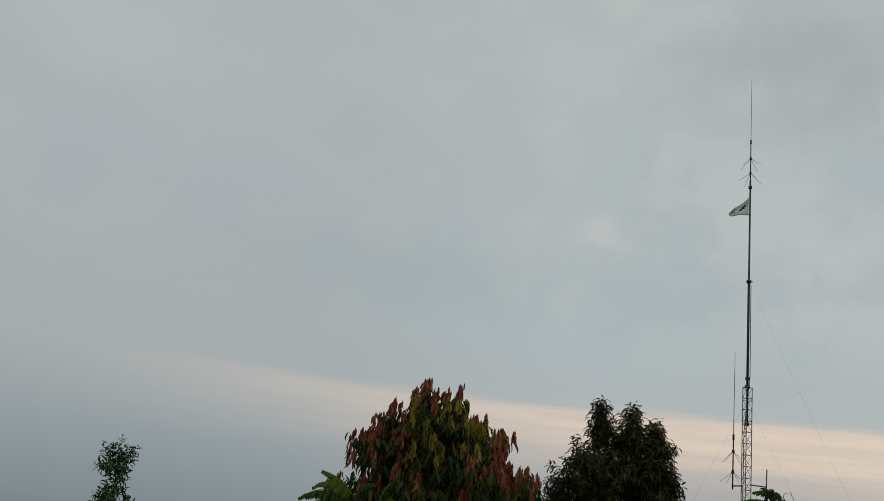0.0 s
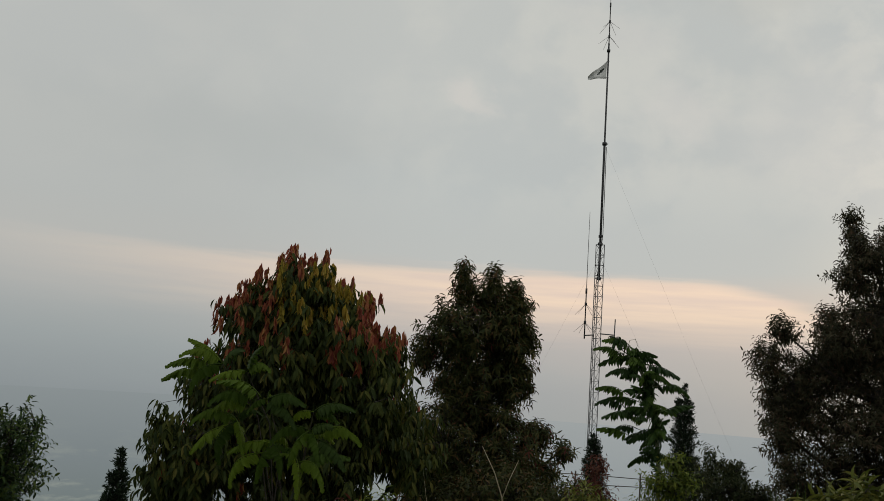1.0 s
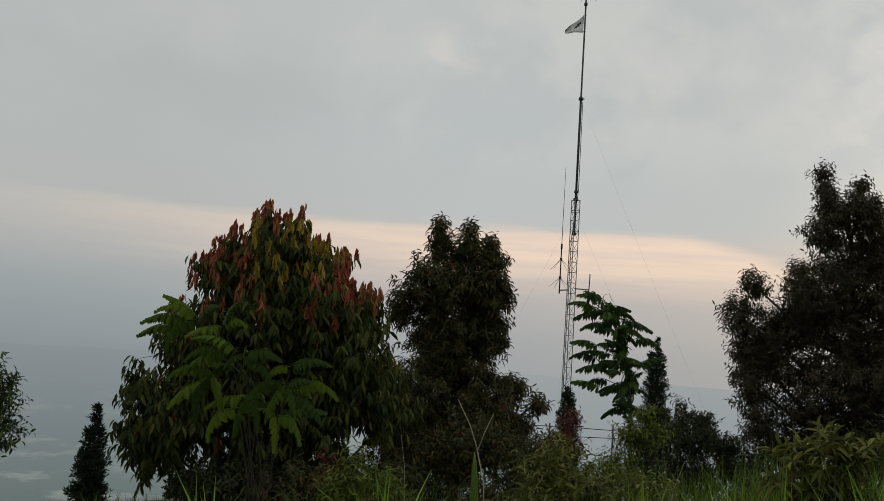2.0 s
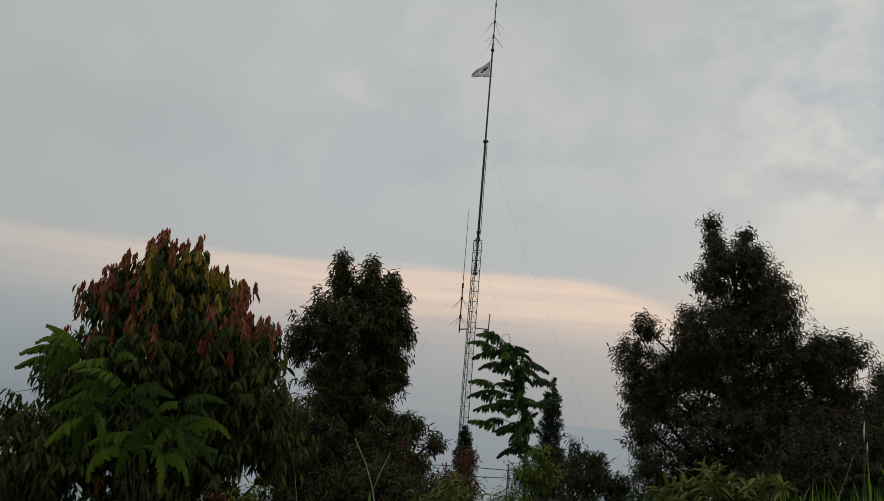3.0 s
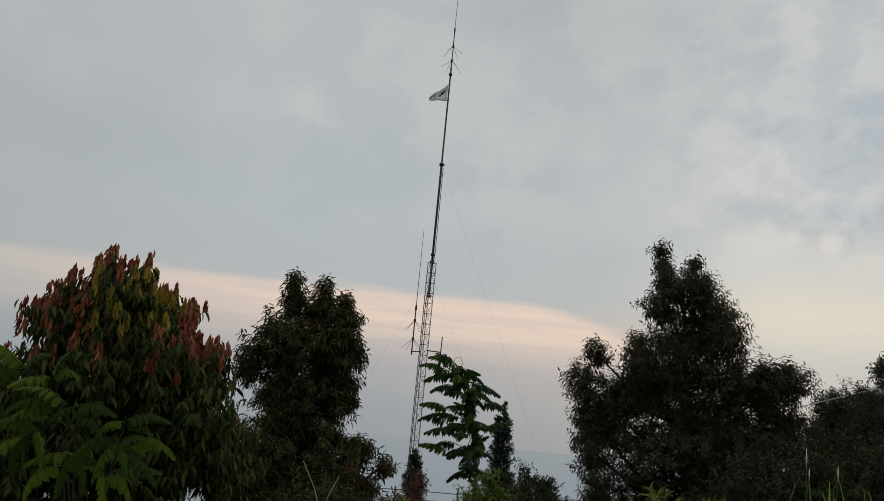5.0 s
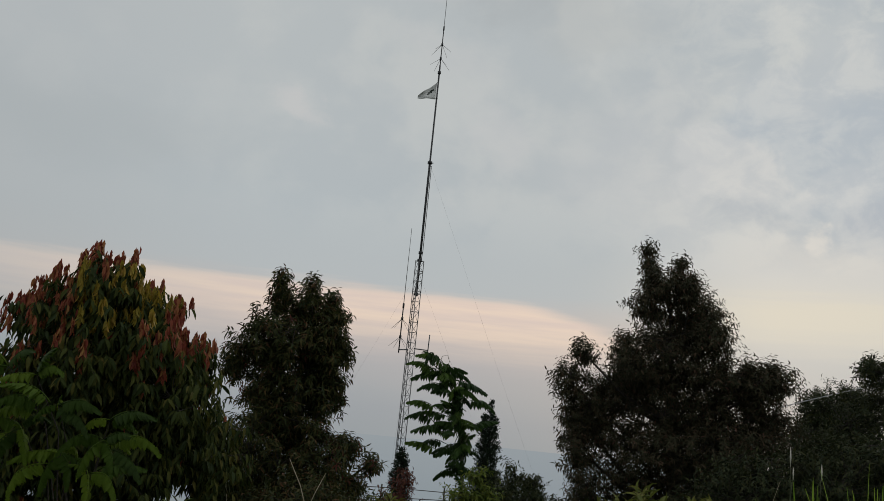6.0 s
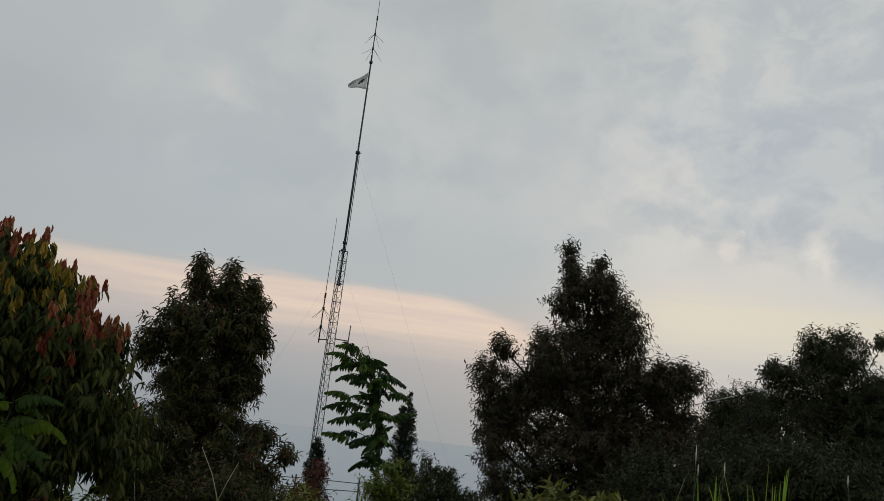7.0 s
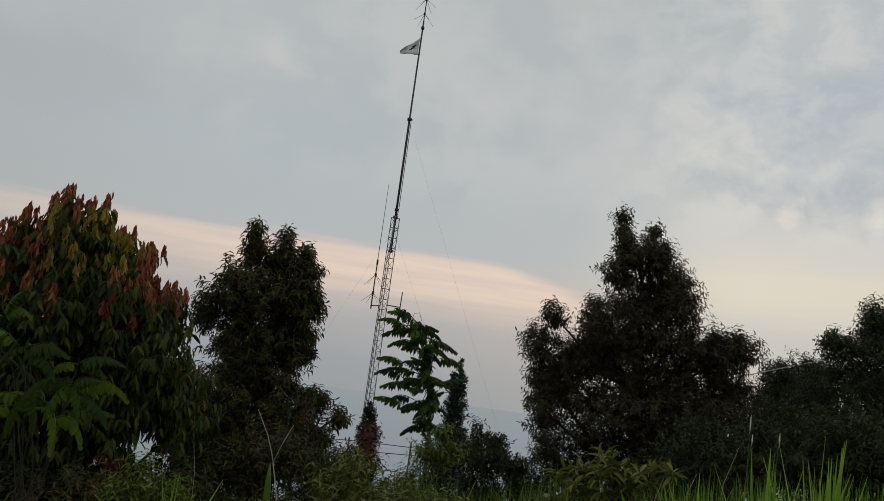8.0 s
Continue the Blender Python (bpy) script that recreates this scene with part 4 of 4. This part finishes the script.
tree("dark_thicket", (6.21, 11.42), [(-1.15, 0.74, 1.14, 0.61), (-0.05, 0.99, 1.23, 0.79), (0.77, 1.0, 1.05, 0.88), (-1.89, 0.20, 1.05, 0.53)],
     "dark leafy thicket at the foot of the trees", "shrub", L_FAR, (0.09, 0.03), 90, 90, droop=0.3, girth=0.04, stems=4)


# low dark undergrowth along the brow of the hill
rng = np.random.default_rng(97)
for i, (x, y, zt) in enumerate(((-2.35, 8.0, 0.25), (-3.1, 8.3, 0.2), (-3.7, 9.2, -0.1), (-2.9, 11.0, -0.3), (-2.2, 11.2, -0.2), (-0.3, 12.2, 0.05), (2.9, 13.2, -0.05), (4.0, 13.6, 0.05), (4.9, 12.8, 0.4), (7.6, 13.4, 0.9), (3.4, 9.6, 0.3), (-1.9, 8.4, 0.0), (-0.5, 8.6, 0.12), (0.3, 9.0, 0.1))):
    g = ground_height(x, y)
    w = rng.uniform(0.7, 1.0)
    mid = 0.5 * (zt + g)
    tree("undergrowth_shrub", (x, y), [(-0.3 * w, mid, 0.75 * w, zt - mid), (0.4 * w, mid - 0.1, 0.75 * w, zt - mid), (0.05, g + 0.35, 1.0 * w, 0.4)],
         "low dark green undergrowth shrub on the slope", "shrub", L_FAR if i % 3 else L_DARK, (0.085, 0.026), 75, 110 + i, droop=0.25, girth=0.02, stems=3, group="undergrowth", spray=0.24)


# ---- fence and cable ----
fence = thing("fence", (2.5, 19.9, ground_height(2.5, 19.9)), "weathered bamboo rail fence on the slope", "fence")
fo = Vector(fence.location)
for k in range(9):
    x = -3.4 + 1.45 * k
    z0 = ground_height(x, 19.9)
    rod("post", [Vector((x, 19.9, z0 - 0.2)) - fo, Vector((x + 0.02, 19.9, -0.36 + 0.06 * math.sin(k * 2.1))) - fo], 0.019, BAMBOO, fence, sides=7)
for z in (-0.48, -0.66, -1.05):
    rod("rail", [Vector((-3.8 + 1.2 * k, 19.86, z + 0.025 * math.sin(k * 1.7 + z * 9) + 0.03 * (k - 4) * 0.3)) - fo for k in range(11)], 0.009, BAMBOO, fence, sides=6)
cab = thing("overhead_cable", (9.0, 20.1, 2.3), "thin pale overhead cable between trees", "cable")
rod("cable", [Vector((-3.2, 1.4, -1.1)), Vector((-0.6, 0.25, -0.24)), Vector((0.45, -0.2, 0.17)), Vector((3.2, -1.5, 1.2))], 0.012, CABLE, cab, sides=5)


# ---- grass and stalks ----
def blades(name, rng, places, height, width, bend, mat, segs=4):
    """Tapering bent blades as one mesh, from the ground at places (n x 3)."""
    n = len(places)
    a = rng.uniform(0, 2 * math.pi, n)
    lean = np.stack([np.cos(a), np.sin(a), np.zeros(n)], 1)
    side = np.stack([-np.sin(a + rng.normal(0, 0.6, n)), np.cos(a + rng.normal(0, 0.6, n)), np.zeros(n)], 1)
    k = np.linspace(0, 1, segs + 1)
    rise = (k[None] - 0.25 * bend[:, None] * k[None] ** 3) * height[:, None]
    out_ = (bend[:, None] * k[None] ** 2.0) * height[:, None]
    mid = places[:, None] + lean[:, None] * out_[:, :, None] + np.array([0, 0, 1.0]) * rise[:, :, None]
    w = width[:, None] * np.clip(1.05 - k[None] ** 2, 0.06, 1)
    v = np.stack([mid - side[:, None] * w[:, :, None] * 0.5, mid + side[:, None] * w[:, :, None] * 0.5], 2).reshape(-1, 3)
    f = []
    per = 2 * (segs + 1)
    for i in range(n):
        for j in range(segs):
            q = i * per + 2 * j
            f.append((q, q + 1, q + 3, q + 2))
    return mesh_from(name, v.tolist(), f, mat, True)


def lay(rng, xs, ys):
    return np.array([(x, y, ground_height(x, y) - 0.03) for x, y in zip(xs, ys)])


noise.seed_set(1)
rng = np.random.default_rng(5)
n = 16000
xs = rng.uniform(-5.0, 6.5, n)
ys = 3.7 + 6.0 * rng.uniform(size=n) ** 1.4
patch = np.array([noise.noise(Vector((x * 0.8, y * 0.8, 3))) for x, y in zip(xs, ys)])
tall = np.clip(0.8 + 0.3 * patch + 0.14 * np.clip(xs, -1, 3), 0.35, 1.4) * np.where(xs < -2.2, 0.5, 1.0)
ground_p = lay(rng, xs, ys)
tagged(new("grass", blades("grass", rng, ground_p, tall * rng.uniform(0.45, 1.1, n), rng.uniform(0.007, 0.017, n), np.clip(rng.normal(0.22, 0.18, n), 0, 0.9), L_GRASS)),
       "tall rough green grass on the hilltop", "grass", kind="stuff")


n = 5200
ys = rng.uniform(3.8, 5.8, n)
xs = ys * (0.34 + 0.75 * rng.uniform(size=n) ** 1.2)
patch = np.array([noise.noise(Vector((x * 1.4, y * 1.4, 7))) for x, y in zip(xs, ys)])
tall = 1.08 + 0.22 * patch + 0.06 * np.clip(xs - 1.6, -0.6, 1)
ground_p = lay(rng, xs, ys)
tagged(new("tall_grass", blades("tall_grass", rng, ground_p, tall * rng.uniform(0.6, 1.12, n), rng.uniform(0.009, 0.02, n), np.clip(rng.normal(0.14, 0.12, n), 0, 0.6), L_CLUMP)),
       "dense tall bright green grass by the path", "grass", kind="stuff")


def grass_clump(at, tip_z, count, seed, label, wide=0.016, open_=0.28, mat=None, name="grass_clump"):
    r = np.random.default_rng(seed)
    base = np.array([at[0], at[1], ground_height(*at)])
    root = thing(name, base, label, "grass clump", "tall grass clumps")
    p = r.normal(0, 0.045, (count, 3)) * np.array([1, 1, 0])
    h = (tip_z - base[2]) * r.uniform(0.72, 1.06, count)
    part("tuft", blades("tuft", r, p, h, r.uniform(0.7, 1.3, count) * wide, np.clip(r.normal(open_, 0.14, count), 0.02, 0.7), mat or L_CLUMP, 5), root)
    return root


for i, (x, y, z, c, o) in enumerate(((2.2, 3.98, 1.36, 60, 0.14), (1.96, 4.1, 1.27, 46, 0.1), (1.7, 4.3, 1.12, 36, 0.2), (2.55, 4.2, 1.2, 46, 0.22), (1.5, 3.74, 1.08, 36, 0.2),
                                      (0.9, 4.9, 0.84, 34, 0.2), (0.45, 5.2, 0.72, 30, 0.22), (-1.1, 5.1, 0.66, 34, 0.3), (-2.0, 4.7, 0.62, 26, 0.35), (2.95, 4.5, 1.1, 46, 0.25), (1.15, 4.6, 0.9, 34, 0.2))):
    grass_clump((x, y), z, c, 300 + i, "clump of broad bright green grass blades", 0.034 if i < 3 else 0.022, o)


def stalk(name, pts, radius, mat, label, head=0.0):
    base = Vector(pts[0])
    root = thing(name, base, label, "dry stalk")
    pile = Pile()
    n = len(pts)
    pile.tube([Vector(p) - base for p in pts], [radius * (1.2 - 0.8 * k / max(n - 1, 1)) for k in range(n)], 5)
    part("stem", pile.mesh("stem", mat), root)
    if head:
        tip = Vector(pts[-1]) - base
        plume = Pile()
        plume.tube([tip - Vector((0, 0, head)), tip - Vector((0, 0, head * 0.5)), tip], [radius * 0.8, radius * 1.9, radius * 0.5], 6)
        part("seed_head", plume.mesh("seed_head", PALE), root, "pale dry seed head")
    return root


for x, y, z, hd in ((3.31, 7.28, 1.44, 0.17), (3.55, 7.17, 1.32, 0.13), (3.36, 7.26, 1.27, 0.1), (2.6, 6.2, 1.2, 0.0), (4.3, 6.6, 1.35, 0.1), (4.75, 6.2, 1.3, 0.12), (1.9, 5.2, 1.05, 0.0),
                    (1.55, 4.7, 1.05, 0.0), (-1.2, 6.3, 0.72, 0.0), (-0.3, 6.1, 0.6, 0.0), (0.7, 6.2, 0.72, 0.0), (5.2, 6.8, 1.3, 0.0)):
    g = ground_height(x, y)
    lean = 0.16 * math.sin(x * 37.0)
    stalk("dry_stalk", [(x - 0.3 * lean, y, g - 0.05), (x, y, g + (z - g) * 0.5), (x + 0.35 * lean, y, g + (z - g) * 0.8), (x + (0.2 if hd else 1.0) * lean, y, z)], 0.0035 if hd else 0.0022, BARK_GREEN if hd else DRY, "thin dry grass stalk standing in the grass", hd)
twig = thing("forked_twig", (-0.65, 6.97, ground_height(-0.65, 6.97)), "bare pale forked twig standing in the grass", "twig")
to = Vector(twig.location)
pile = Pile()
pile.tube([Vector(p) - to for p in ((-0.63, 6.97, to.z - 0.05), (-0.68, 6.97, 0.3), (-0.76, 6.96, 0.60), (-0.82, 6.95, 0.76), (-0.93, 6.94, 0.96))], [0.006, 0.0055, 0.005, 0.004, 0.002], 6)
pile.tube([Vector(p) - to for p in ((-0.745, 6.96, 0.56), (-0.70, 6.96, 0.70), (-0.63, 6.97, 0.87))], [0.004, 0.003, 0.002], 6)
part("stem", pile.mesh("stem", DRY), twig)
spear = thing("rolled_leaf_shoot", (-0.64, 5.97, ground_height(-0.64, 5.97)), "upright green rolled shoot of a broad leaf", "plant shoot")
so = Vector(spear.location)
pile = Pile()
pile.tube([Vector(p) - so for p in ((-0.63, 5.97, so.z - 0.05), (-0.64, 5.97, 0.1), (-0.645, 5.97, 0.38), (-0.655, 5.97, 0.56), (-0.66, 5.97, 0.68))], [0.012, 0.024, 0.03, 0.02, 0.003], 7)
part("rolled_leaf", pile.mesh("rolled_leaf", L_GRASS), spear)
